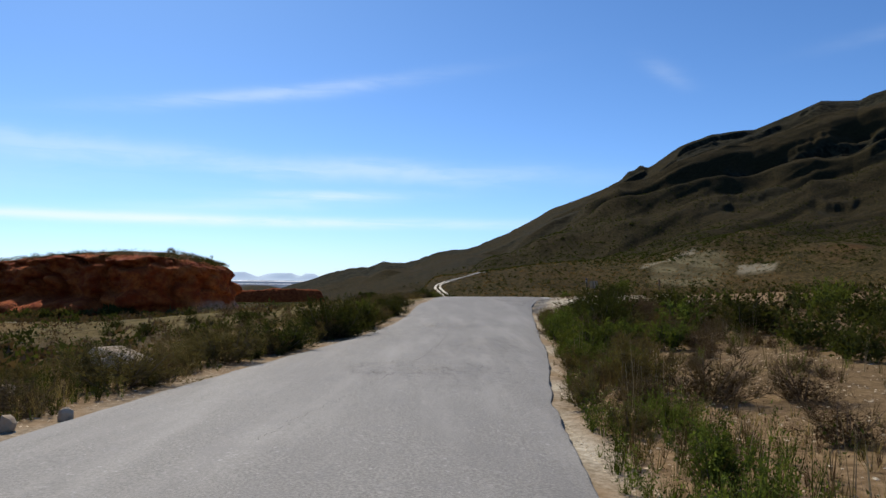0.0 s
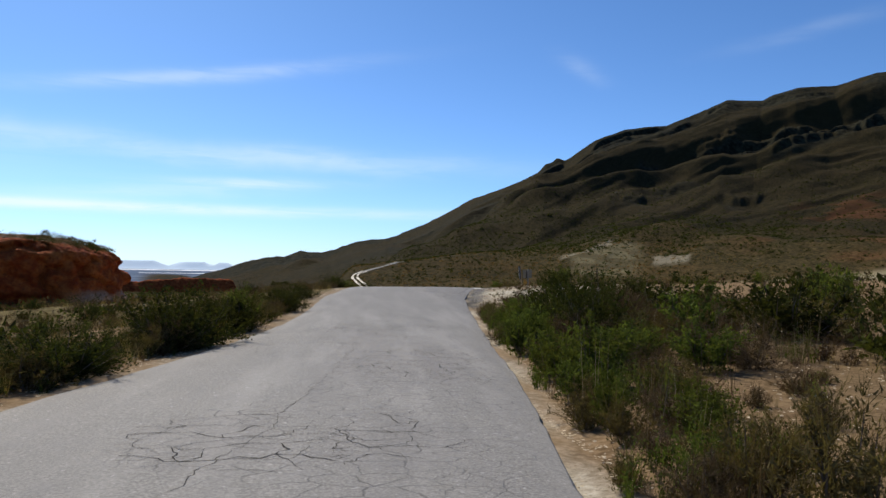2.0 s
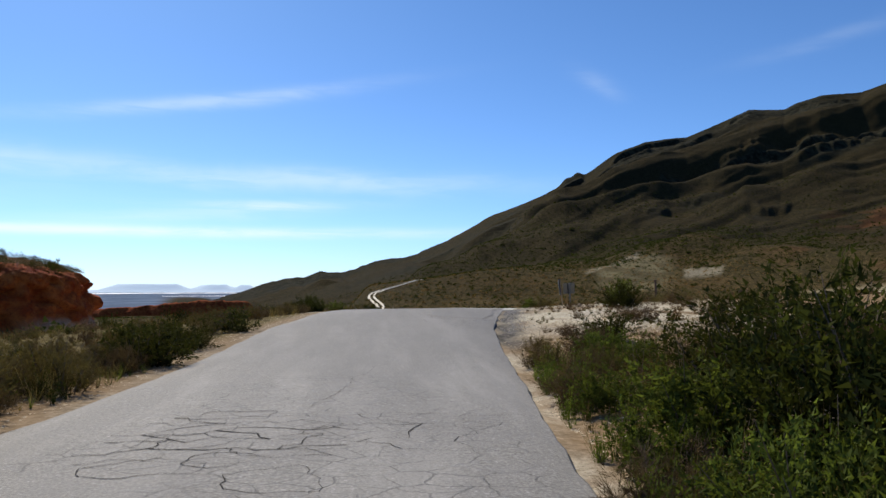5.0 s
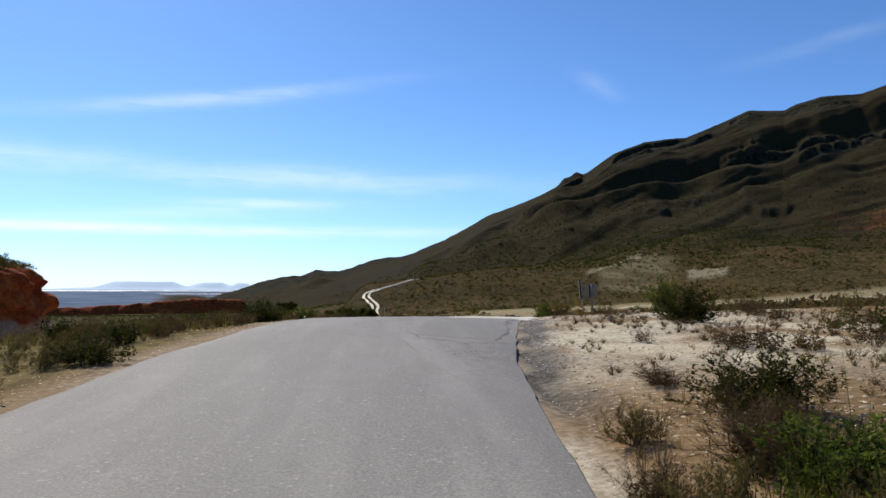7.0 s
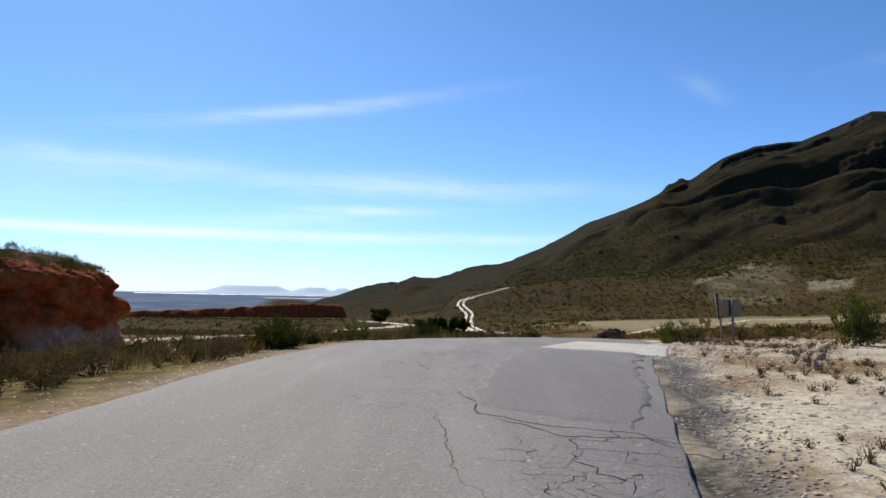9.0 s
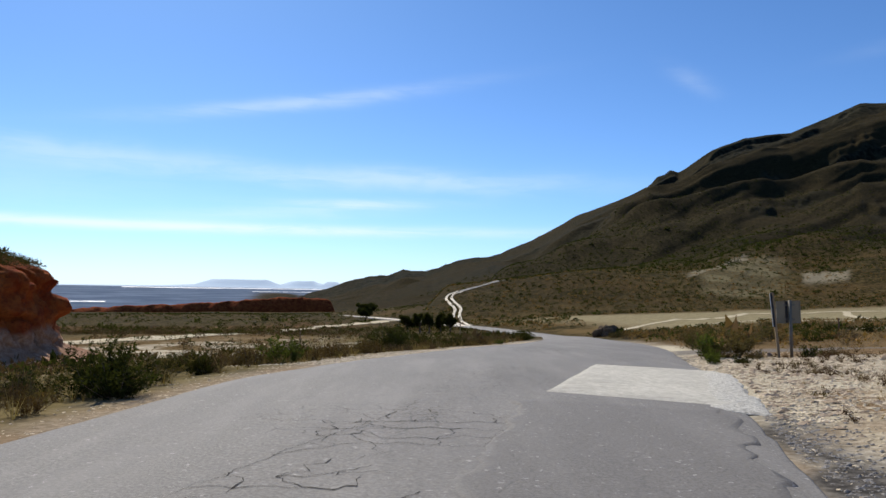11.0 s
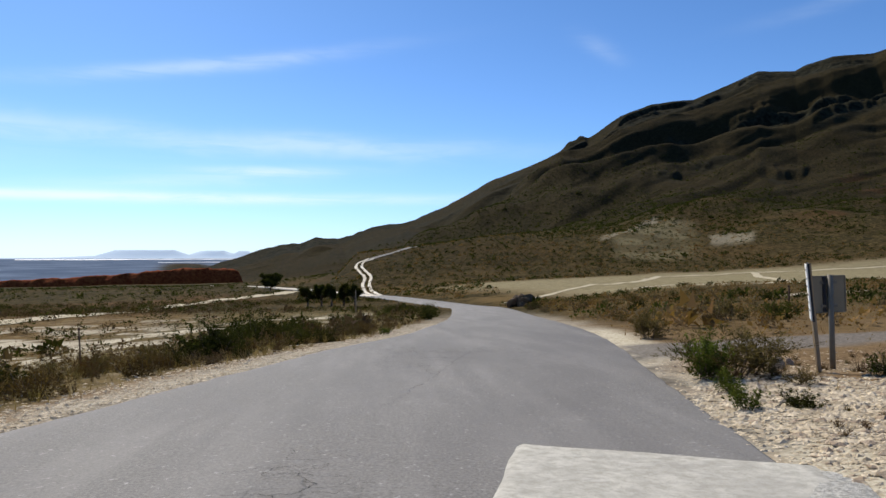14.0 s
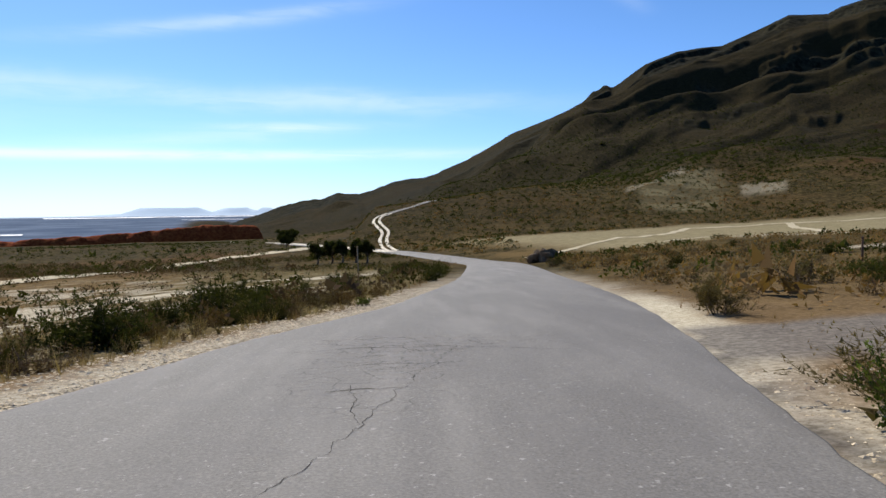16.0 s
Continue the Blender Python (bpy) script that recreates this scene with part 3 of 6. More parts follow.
def sheet(name, xs, ys, z, mat, attrs=(), smooth_faces=True):
    nx, ny = len(xs), len(ys)
    gx, gy = (xs, ys) if getattr(xs, "ndim", 1) == 2 else np.meshgrid(xs, ys)
    ny, nx = gx.shape
    me = bpy.data.meshes.new(name)
    me.vertices.add(nx * ny)
    me.vertices.foreach_set("co", np.stack([gx, gy, z], -1).astype(np.float32).ravel())
    i = (np.arange(ny - 1)[:, None] * nx + np.arange(nx - 1)[None]).ravel()
    quads = np.stack([i, i + 1, i + nx + 1, i + nx], 1).astype(np.int32)
    me.loops.add(quads.size)
    me.loops.foreach_set("vertex_index", quads.ravel())
    me.polygons.add(len(quads))
    me.polygons.foreach_set("loop_start", np.arange(0, quads.size, 4, dtype=np.int32))
    if smooth_faces:
        me.polygons.foreach_set("use_smooth", np.ones(len(quads), bool))
    for k, v in dict(attrs).items():
        me.attributes.new(k, "FLOAT", "POINT").data.foreach_set("value", np.asarray(v, np.float32).ravel())
    me.update(calc_edges=True)
    me.materials.append(mat)
    return new(name, me)


gx = spaced((-4950, -1200, 300, 60), (-1200, -300, 60, 9), (-300, -60, 9, 1.6), (-60, -14, 1.6, 0.5), (-14, 20, 0.42, 0.42), (20, 70, 0.5, 2.4), (70, 260, 2.2, 6), (260, 1000, 7, 30), (1000, 1600, 30, 60), (1600, 4950, 60, 400))
gy = spaced((-4950, -300, 700, 60), (-300, -30, 60, 3), (-30, 0, 3, 0.4), (0, 80, 0.42, 0.42), (80, 180, 0.6, 2.0), (180, 420, 2.0, 6), (420, 1700, 6, 20), (1700, 4400, 20, 90), (4400, 4950, 25, 25))
GX, GY = np.meshgrid(gx, gy)
GZ, kinds = lay(GX, GY)
# under the finer sheet of the mountain the wide sheet lies a little lower
up_s, turn = crest_of(GX, GY)[0], np.degrees(np.arctan2(GX - 5, GY - 45))
GZ = GZ - (0.5 * smooth(0.0, 0.01, up_s) + 16 * smooth(0.03, 0.10, up_s)) * smooth(-13.5, -12.5, turn) * smooth(44.5, 43.5, turn)
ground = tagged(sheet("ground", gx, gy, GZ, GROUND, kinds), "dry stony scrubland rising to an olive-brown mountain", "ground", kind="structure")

mb = np.arange(-13.2, 44.4, 0.10)
mq = np.concatenate([np.linspace(0.0, 0.16, 90)[:-1], np.linspace(0.16, 1.0, 290), np.linspace(1.0, 1.12, 16)[1:]])
m_far = np.interp(mb, CA, CD)[None]
m_foot = np.minimum(m_far, 1150) * (0.19 + 0.25 * smooth(6, -10, mb))[None]
MD = m_foot + (m_far - m_foot) * mq[:, None]
MX, MY = 5 + MD * np.sin(np.radians(mb))[None], 45 + MD * np.cos(np.radians(mb))[None]
MZ, kinds = lay(MX, MY)
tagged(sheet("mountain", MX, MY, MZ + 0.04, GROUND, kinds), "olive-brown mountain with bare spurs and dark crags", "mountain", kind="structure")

# ---- road ----
ys = spaced((-40, 0, 2, 0.5), (0, 90, 0.35, 0.35), (90, 430, 0.6, 3))
us = np.concatenate([[0, 0.003], np.linspace(0, 1, 25)[1:-1], [0.997, 1]])
RL = left_edge(ys) + 0.17 * smooth(48, 40, ys) + 0.24 * smooth(52, 58, ys) * smooth(110, 90, ys) + 0.10 * (layered(ys / 0.6, ys * 0 + 3, 3) - 0.5) - 0.02
RR = right_edge(ys) + 0.09 * (layered(ys / 0.5, ys * 0 + 8, 3) - 0.5) + 0.02
RX = RL[:, None] + (RR - RL)[:, None] * us[None]
RY = np.repeat(ys[:, None], len(us), 1)
crown = 0.05 * (1 - (2 * us - 1) ** 2)[None] - 0.035 * smooth(0.94, 1, np.abs(2 * us - 1))[None]
RZ = level(RY) + crown - 0.02 + 0.02 * (layered(RX / 1.5, RY / 2.5, 3) - 0.5)
RX = np.concatenate([RX[:, :1] - 0.012, RX, RX[:, -1:] + 0.012], 1)
RY = np.concatenate([RY[:, :1], RY, RY[:, -1:]], 1)
RZ = np.concatenate([RZ[:, :1] - 0.22, RZ, RZ[:, -1:] - 0.22], 1)
us = np.concatenate([us[:1], us, us[-1:]])


def blob(cx, cy, rx, ry):
    return np.exp(-(((RX - cx) / rx) ** 2 + ((RY - cy) / ry) ** 2))


crazed = sum(blob(*b) for b in [(-0.9, 14.5, 1.1, 1.6), (0.7, 14.6, 0.9, 3.2), (1.2, 18.5, 1.3, 3.5), (-1.2, 22.5, 1.2, 2.0), (0.6, 25.2, 1.6, 1.2), (2.0, 25.5, 0.9, 2.0), (0.8, 28, 1.5, 2.0), (2.6, 42.6, 1.0, 1.6), (4.3, 38.5, 0.9, 2.0), (4.4, 53, 0.7, 2.6), (3.4, 50.5, 0.6, 1.2), (2.4, 48.0, 1.1, 1.1), (5.9, 64.2, 1.1, 2.4), (6.5, 66.6, 1.5, 0.9)])
dark = smooth(0.35, 0.6, layered(RX / 1.1 + 3, RY / 5, 3)) * smooth(0.50, 0.72, us)[None] * smooth(52, 58, RY) * smooth(100, 75, RY)
dark = np.maximum(dark, 0.56 * smooth(27, 34, RY + 2.5 * (layered(RX / 0.9, RY / 3, 3) - 0.5)) * smooth(110, 80, RY))
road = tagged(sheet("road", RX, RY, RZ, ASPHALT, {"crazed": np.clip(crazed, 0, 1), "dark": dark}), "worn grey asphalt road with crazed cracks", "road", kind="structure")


# ---- helpers for things ----
def mesh_from(name, verts, faces, mat, smooth_faces=False):
    me = bpy.data.meshes.new(name)
    me.from_pydata([tuple(map(float, v)) for v in verts], [], [tuple(map(int, f)) for f in faces])
    me.materials.append(mat)
    if smooth_faces:
        me.polygons.foreach_set("use_smooth", np.ones(len(me.polygons), bool))
    me.update()
    return me


def quads_mesh(name, quads, mat, tone=None):
    """A mesh of loose quads or triangles, given as an array (n, 3 or 4, 3), with a light or dark tone for each."""
    q = np.asarray(quads, np.float32)
    n, k = q.shape[:2]
    me = bpy.data.meshes.new(name)
    me.vertices.add(n * k)
    me.vertices.foreach_set("co", q.ravel())
    me.loops.add(n * k)
    me.loops.foreach_set("vertex_index", np.arange(n * k, dtype=np.int32))
    me.polygons.add(n)
    me.polygons.foreach_set("loop_start", np.arange(0, n * k, k, dtype=np.int32))
    tone = np.full(n, 0.5) if tone is None else tone
    me.attributes.new("tone", "FLOAT", "POINT").data.foreach_set("value", np.repeat(np.asarray(tone, np.float32), k))
    me.update(calc_edges=True)
    me.materials.append(mat)
    return me


def part(name, data, parent, label=""):
    ob = new(name, data)
    ob.parent = parent
    return tagged(ob, label)


def bm_part(name, bm, mat, parent=None, label="", smooth_faces=False):
    me = bpy.data.meshes.new(name)
    bm.to_mesh(me)
    bm.free()
    me.materials.append(mat)
    if smooth_faces:
        me.polygons.foreach_set("use_smooth", np.ones(len(me.polygons), bool))
    ob = new(name, me)
    ob.parent = parent
    return tagged(ob, label)


def tube(points, radii, sides=5):
    """A tapered tube along points; returns vertices and faces."""
    pts = [Vector(p) for p in points]
    V, F = [], []
    for i, p in enumerate(pts):
        d = (pts[min(i + 1, len(pts) - 1)] - pts[max(i - 1, 0)]).normalized()
        a = d.orthogonal().normalized()
        b = d.cross(a)
        for k in range(sides):
            w = 2 * math.pi * k / sides
            V.append(p + radii[i] * (math.cos(w) * a + math.sin(w) * b))
    for i in range(len(pts) - 1):
        for k in range(sides):
            F.append((i * sides + k, i * sides + (k + 1) % sides, (i + 1) * sides + (k + 1) % sides, (i + 1) * sides + k))
    F.append(tuple(range(sides))[::-1])
    F.append(tuple(range((len(pts) - 1) * sides, len(pts) * sides)))
    return V, F


def joined(tubes):
    V, F = [], []
    for v, f in tubes:
        k = len(V)
        V += v
        F += [tuple(i + k for i in q) for q in f]
    return V, F


def leaves_at(rng, centres, along, length, width, wild=0.7):
    """Leaf quads (rhombs) at the centres, drawn out along the given directions."""
    n = len(centres)
    d = along + wild * rng.normal(size=(n, 3))
    d /= np.linalg.norm(d, axis=1)[:, None]
    s = np.cross(d, rng.normal(size=(n, 3)))
    s /= np.linalg.norm(s, axis=1)[:, None] + 1e-6
    L = length * rng.uniform(0.6, 1.3, n)[:, None]
    Wd = width * rng.uniform(0.6, 1.3, n)[:, None]
    c = centres
    return np.stack([c - s * Wd * 0.5, c + s * Wd * 0.5, c + d * L], 1)


def strips(a, b, w):
    """Slender triangles from a to b, w wide at the foot."""
    d = b - a
    side = np.cross(d, np.array([0.31, 0.77, 0.12]) + 0.4 * np.sin(37 * a))
    side /= np.linalg.norm(side, axis=1)[:, None] + 1e-6
    return np.stack([a - side * w * 0.5, a + side * w * 0.5, b], 1)


def shrub_meshes(kind, seed, stems, sprays, leaves, leaf, mat, upright, form, twiggy):
    """Foliage and branches of a shrub one metre high and about one wide: stems that fork into sprays of leaves."""
    rng = np.random.RandomState(seed)
    tubes, q, tone = [], [], []
    for k in range(stems):
        a = rng.uniform(0, 2 * math.pi)
        lean = (k + 0.5) / stems * (1.25 - upright) + abs(rng.normal(0, 0.12))
        L = rng.uniform(0.62, 1.05) if form == "shoots" else rng.uniform(0.82, 1.0)
        L = L * (1 - 0.22 * min(lean, 1.2))
        p = np.array([0.13 * math.cos(a), 0.13 * math.sin(a), 0.0]) * rng.uniform(0.3, 1.2)
        p[2] = -0.06
        d = np.array([math.sin(lean) * math.cos(a), math.sin(lean) * math.sin(a), math.cos(lean)])
        pts = []
        for i in range(5):
            pts.append(p.copy())
            d = d + 0.13 * rng.normal(size=3) + np.array([0, 0, 0.09])
            d /= np.linalg.norm(d)
            p = p + d * L / 4
        if k % 3 == 0:
            tubes.append(tube(pts[::2], [0.012, 0.008, 0.002], 3))
        pts = np.array(pts)
        light_of = np.clip(rng.normal(0.45, 0.22), 0, 1)
        # sprays leave the stem at its upper part and end in a tuft of leaves
        u = rng.uniform(0.12 if form == "dome" else 0.25, 1.0, sprays) * 4
        i = np.minimum(u.astype(int), 3)
        w = (u - i)[:, None]
        base = pts[i] * (1 - w) + pts[i + 1] * w
        go = d[None] * 0.7 + 0.55 * rng.normal(size=(sprays, 3)) + np.array([0, 0, 0.25 if form == "dome" else 0.6])
        go /= np.linalg.norm(go, axis=1)[:, None]
        reach = rng.uniform(0.10, 0.24, sprays)[:, None] * (1.0 if form == "dome" else 0.85)
        tip = base + go * reach
        q.append(strips(base, tip, 0.007))
        tone.append(np.full(sprays, 0.1))
        if twiggy:
            e = np.repeat(tip, twiggy, 0)
            fan = np.repeat(go, twiggy, 0) + 0.55 * rng.normal(size=e.shape)
            f = strips(e - np.repeat(go * reach, twiggy, 0) * rng.rand(len(e))[:, None], e + fan * 0.10, 0.006)
            q.append(f)
            tone.append(np.clip(light_of + 0.3 * rng.normal(size=len(f)), 0, 1))
        v = rng.uniform(0.15, 1.05, (sprays, leaves))
        c = (base[:, None] + (go * reach)[:, None] * v[..., None] + 0.016 * rng.normal(size=(sprays, leaves, 3))).reshape(-1, 3)
        f = leaves_at(rng, c, np.repeat(go, leaves, 0), leaf[0], leaf[1], 0.5)
        q.append(f)
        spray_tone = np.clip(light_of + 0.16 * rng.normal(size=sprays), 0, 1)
        # tone rises along a spray: fresher tips, and inner shade put into the colour
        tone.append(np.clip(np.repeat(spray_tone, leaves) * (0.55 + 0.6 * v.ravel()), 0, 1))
    q, tone = np.concatenate(q), np.concatenate(tone)
    q[:, :, 2] = np.maximum(q[:, :, 2], 0.005)
    # broad leaves inside, which close the bush; their shade is put into a dark tone
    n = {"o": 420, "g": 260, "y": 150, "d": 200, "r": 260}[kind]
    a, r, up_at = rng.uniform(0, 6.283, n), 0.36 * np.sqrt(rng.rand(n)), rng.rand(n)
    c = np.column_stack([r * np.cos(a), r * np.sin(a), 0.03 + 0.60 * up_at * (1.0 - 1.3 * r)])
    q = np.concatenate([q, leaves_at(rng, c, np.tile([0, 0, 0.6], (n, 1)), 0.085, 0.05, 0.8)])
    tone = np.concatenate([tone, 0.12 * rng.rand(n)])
    v, f = joined(tubes)
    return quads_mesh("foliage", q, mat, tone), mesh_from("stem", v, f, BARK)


KINDS = {
    # stems, sprays a stem, leaves a spray, leaf size, leaf material, upright, form, twigs a spray
    "g": (36, 9, 12, (0.050, 0.024), GREEN, 0.72, "shoots", 0),
    "o": (48, 11, 9, (0.050, 0.026), OLIVE, 0.02, "dome", 0),
    "y": (40, 10, 9, (0.046, 0.014), GREY, 0.35, "shoots", 2),
    "d": (44, 10, 3, (0.030, 0.012), DRY, 0.05, "dome", 6),
    "r": (44, 10, 7, (0.040, 0.016), BROWN, 0.10, "dome", 2),
}
LABELS = {"g": ("leafy bright green shrub growing beside the asphalt road", "shrub"), "o": ("dense dark olive shrub on dry stony ground", "shrub"),
          "y": ("grey-green dusty shrub beside the road verge", "shrub"), "d": ("dry brown rounded shrub on bare soil", "dry shrub"), "r": ("low russet-brown shrub behind the gravel shoulder", "dry shrub")}
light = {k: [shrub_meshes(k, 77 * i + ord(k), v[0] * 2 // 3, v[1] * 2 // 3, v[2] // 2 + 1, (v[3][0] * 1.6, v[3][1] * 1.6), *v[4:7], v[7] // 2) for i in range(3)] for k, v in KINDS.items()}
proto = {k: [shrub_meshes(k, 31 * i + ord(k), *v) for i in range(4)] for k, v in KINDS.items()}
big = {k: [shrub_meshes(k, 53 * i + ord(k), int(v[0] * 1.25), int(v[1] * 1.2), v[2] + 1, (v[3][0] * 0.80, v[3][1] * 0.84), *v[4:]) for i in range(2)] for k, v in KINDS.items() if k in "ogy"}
taken = []
plant_rng = np.random.RandomState(11)


def shrub(x, y, h, w, kind):
    fol, bra = (proto if (y < 37 and left_edge(y) - 3.5 < x < right_edge(y) + 4.5) or (37 <= y < 80 and h > 0.7 and x < 14) else light)[kind][plant_rng.randint(3)]
    if w > 1.2 and kind in big and y < 37 and left_edge(y) - 3.5 < x < right_edge(y) + 4.5:
        fol, bra = big[kind][plant_rng.randint(2)]
    ob = new("dry_shrub" if kind in "dr" else "shrub")
    ob.matrix_basis = Matrix.LocRotScale((x, y, lie(x, y)), Euler((0, 0, plant_rng.uniform(0, 6.28))), (w / 0.95, w / 0.95, h / 0.95))
    ob.empty_display_size = 0.2
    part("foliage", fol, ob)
    part("stem", bra, ob, "thin brown woody stems")
    tagged(ob, *LABELS[kind], group={"g": "green roadside shrubs", "o": "olive shrubs of the scrubland", "y": "grey shrubs of the scrubland", "d": "dry shrubs", "r": "russet shrubs"}[kind])
    taken.append((x, y, w))
    return ob


# ---- red earth mound ----
ring_s = np.concatenate([np.arange(-107, -62, 0.8), np.arange(-62, -33, 0.26), -33 + np.arange(0, 34, 0.26), 1 + np.arange(0, 60, 1.6)])
foot_x = np.where(ring_s < -33, ring_s, np.where(ring_s < 1, -33 + 10.5 * np.sin(np.clip(ring_s + 33, 0, 34) / 34 * math.pi), -33 - (ring_s - 1)))
foot_y = np.where(ring_s < -33, 79.0, np.where(ring_s < 1, 89.5 - 10.5 * np.cos(np.clip(ring_s + 33, 0, 34) / 34 * math.pi), 100.0))
INSET = (-2.0, -0.4, 1.0, 2.1, 2.5, 2.6, 2.7, 3.0, 3.7, 5.5, 10.5)
RISE = (-0.08, 0.04, 0.13, 0.22, 0.42, 0.63, 0.82, 0.93, 0.97, 1.0, 1.03)
pv = np.concatenate([np.linspace(0, 3, 14)[:-1], np.linspace(3, 8, 34)[:-1], np.linspace(8, 10, 14)])
inset, up_to = np.interp(pv, range(11), INSET)[None], np.interp(pv, range(11), RISE)[None]
S2 = ring_s[:, None]
out_x = np.where(np.abs(ring_s + 16) < 17, np.sin(np.clip(ring_s + 33, 0, 34) / 34 * math.pi), 0.0)[:, None]
out_y = np.where(ring_s < -33, -1.0, np.where(ring_s < 1, -np.cos(np.clip(ring_s + 33, 0, 34) / 34 * math.pi), 1.0))[:, None]
fade = smooth(10.5, 4.0, inset)
wander = (2.6 * (layered(S2 / 9 + 2, S2 * 0, 3) - 0.5) + 1.5 * (layered(S2 / 3.1, S2 * 0 + 6, 3) - 0.5)) * fade
px0, py0 = foot_x[:, None] - out_x * (inset - wander), foot_y[:, None] - out_y * (inset - wander)
floor_z = lay(px0, py0)[0] - 0.3
top_z = 4.25 - 1.2 * smooth(-34, -23, px0) - 1.5 * smooth(-40, -60, px0) - 0.6 * smooth(-60, -95, px0) + 1.0 * (layered(px0 / 9, py0 / 9, 3) - 0.5)
mz = floor_z + (top_z - floor_z) * up_to + 0.45 * (layered(px0 / 1.1, py0 / 1.1, 3) - 0.5) * smooth(2.5, 4, inset)
steep = smooth(0.5, 2.2, inset) * smooth(5.5, 3.2, inset)
hollow = np.abs(2 * layered(S2 / 4.5 + 8, mz / 2.2 + S2 / 14, 3) - 1)
push = (3.3 * (layered(S2 / 2.0 + mz * 0.4, mz / 1.3 - S2 / 9, 4, 0.62) - 0.5) - 1.9 * smooth(0.25, 0.0, hollow)) * steep * (1 - 0.55 * smooth(-35, -28, px0))
mx, my = px0 + out_x * push, py0 + out_y * push
# a bench of fallen earth before the higher face
my = my + 4.5 * smooth(0.26, 0.40, up_to + 0.10 * (layered(S2 / 3 + 4, S2 * 0, 3) - 0.5)) * smooth(-37, -45, px0) * (out_y < -0.5)
din = np.repeat(inset, len(ring_s), 0)
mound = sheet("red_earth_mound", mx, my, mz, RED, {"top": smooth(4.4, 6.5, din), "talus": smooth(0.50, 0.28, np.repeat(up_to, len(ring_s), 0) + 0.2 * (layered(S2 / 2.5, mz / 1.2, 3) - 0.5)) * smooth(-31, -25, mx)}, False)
tagged(mound, "tall mound of eroded red earth with a scrubby top", "earth mound")

# ---- far red bank of the quarry ----
bu, bv = np.meshgrid(np.linspace(0, 1, 190), np.linspace(0, 1, 18))
bx, by = -84 - 215 * bu, 556 - 70 * bu - 25 * bu * bu
prof = smooth(0.12, 0.62, bv) * (0.78 + 0.12 * (layered(bu * 60, bv * 4, 4) - 0.5)) + 0.25 * smooth(0.5, 0.9, bv)
rise = smooth(-0.005, 0.06, bu)
btop = -6.0 + 1.9 * np.exp(-((bu - 0.20) / 0.10) ** 2) - 11.0 * bu**1.2 + 1.5 * (layered(bu * 40, bv * 0, 3) - 0.5)
bank = sheet("red_earth_bank", bx + 4 * (layered(bu * 50, bv * 3, 3) - 0.5), by + 14 * bv + 5 * (layered(bu * 35, bv * 0 + 5, 3) - 0.5), -24 + (btop + 24) * np.clip(prof, 0, 1.05) * rise, RED,
             {"top": smooth(0.85, 1.0, bv) * 0.3, "talus": bv * 0})
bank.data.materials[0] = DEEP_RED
tagged(bank, "long low bank of bare red earth across the flats", "earth bank")


# ---- ribbons laid on the land: tracks, side road ----
def ribbon(name, pts, width, mat, lift=0.06, step=1.5, ragged=0.2, seed=0):
    P = np.array(pts, float)
    s = np.concatenate([[0], np.cumsum(np.hypot(*np.diff(P, axis=0).T))])
    n = max(int(s[-1] / step), 4)
    u = np.linspace(0, s[-1], n)
    x, y = curve(u, s, P[:, 0]), curve(u, s, P[:, 1])
    tx, ty = np.gradient(x), np.gradient(y)
    L = np.hypot(tx, ty)
    nx, ny = ty / L, -tx / L
    w = np.linspace(-0.5, 0.5, 5)[None] * (width * (1 + ragged * (layered(u / 3 + seed, u * 0, 3) - 0.5) * 2))[:, None]
    X, Y = x[:, None] + nx[:, None] * w, y[:, None] + ny[:, None] * w
    Z = lay(X, Y)[0] + lift - 0.5 * lift * (np.abs(np.linspace(-1, 1, 5)) > 0.9)[None]
    return sheet(name, X, Y, Z, mat)


PATH = material("beige_dirt_path", lambda N, co: (N.mix(N.noise(world_pos(N), 0.7, 5.0, 0.6), (0.36, 0.31, 0.20), (0.52, 0.46, 0.33)), N.noise(world_pos(N), 6.0)), 0.95, 0.4, 0.05)
TRACK = material("chalky_track", lambda N, co: (N.mix(N.step(N.noise(world_pos(N), 0.7, 5.0, 0.6), 0.3, 0.7), (0.55, 0.49, 0.38), (0.74, 0.69, 0.58)), N.noise(world_pos(N), 6.0)), 0.95, 0.4, 0.05)
# pale ribbon over the asphalt: its bright grazing reflection put into the colour
tagged(ribbon("track", [(4, 205), (-1, 222), (-15.8, 265), (-32.5, 310), (-81, 430)], 5.0, TRACK, 0.22, 3.0, 0.2, 9), "pale stretch of road beyond the bend, with painted grazing sheen", "road", kind="structure")
climb = np.array([(4, 212), (1.5, 236), (0.8, 246), (1.2, 253), (-0.5, 265), (-2.0, 275), (-1.3, 282), (1.5, 287)], float)
aside = np.gradient(climb, axis=0)[:, ::-1] * (1, -1)
aside /= np.linalg.norm(aside, axis=1)[:, None]
for k, off in ((0, -0.85), (1, 0.85)):
    tagged(ribbon("track", climb + off * aside, 0.85, TRACK, 0.30, 1.5, 0.1, k), "pale chalky wheel rut climbing the hillside", "track", kind="structure")
tagged(ribbon("track", [(1.0, 286), (7, 296), (14, 305), (19, 312)], 2.0, ASPHALT, 0.30, 2.0, 0.1, 3), "worn grey stretch of road climbing the hillside", "road", kind="structure")
tagged(ribbon("track", [(-75, 90), (-42, 103), (-33, 110), (-27, 121), (-28, 150), (-30, 176), (-25, 205), (-21, 228), (-18, 250)], 4.2, PATH, 0.12, 1.5, 0.3, 7), "sandy track crossing the scrub flats", "track", kind="structure")
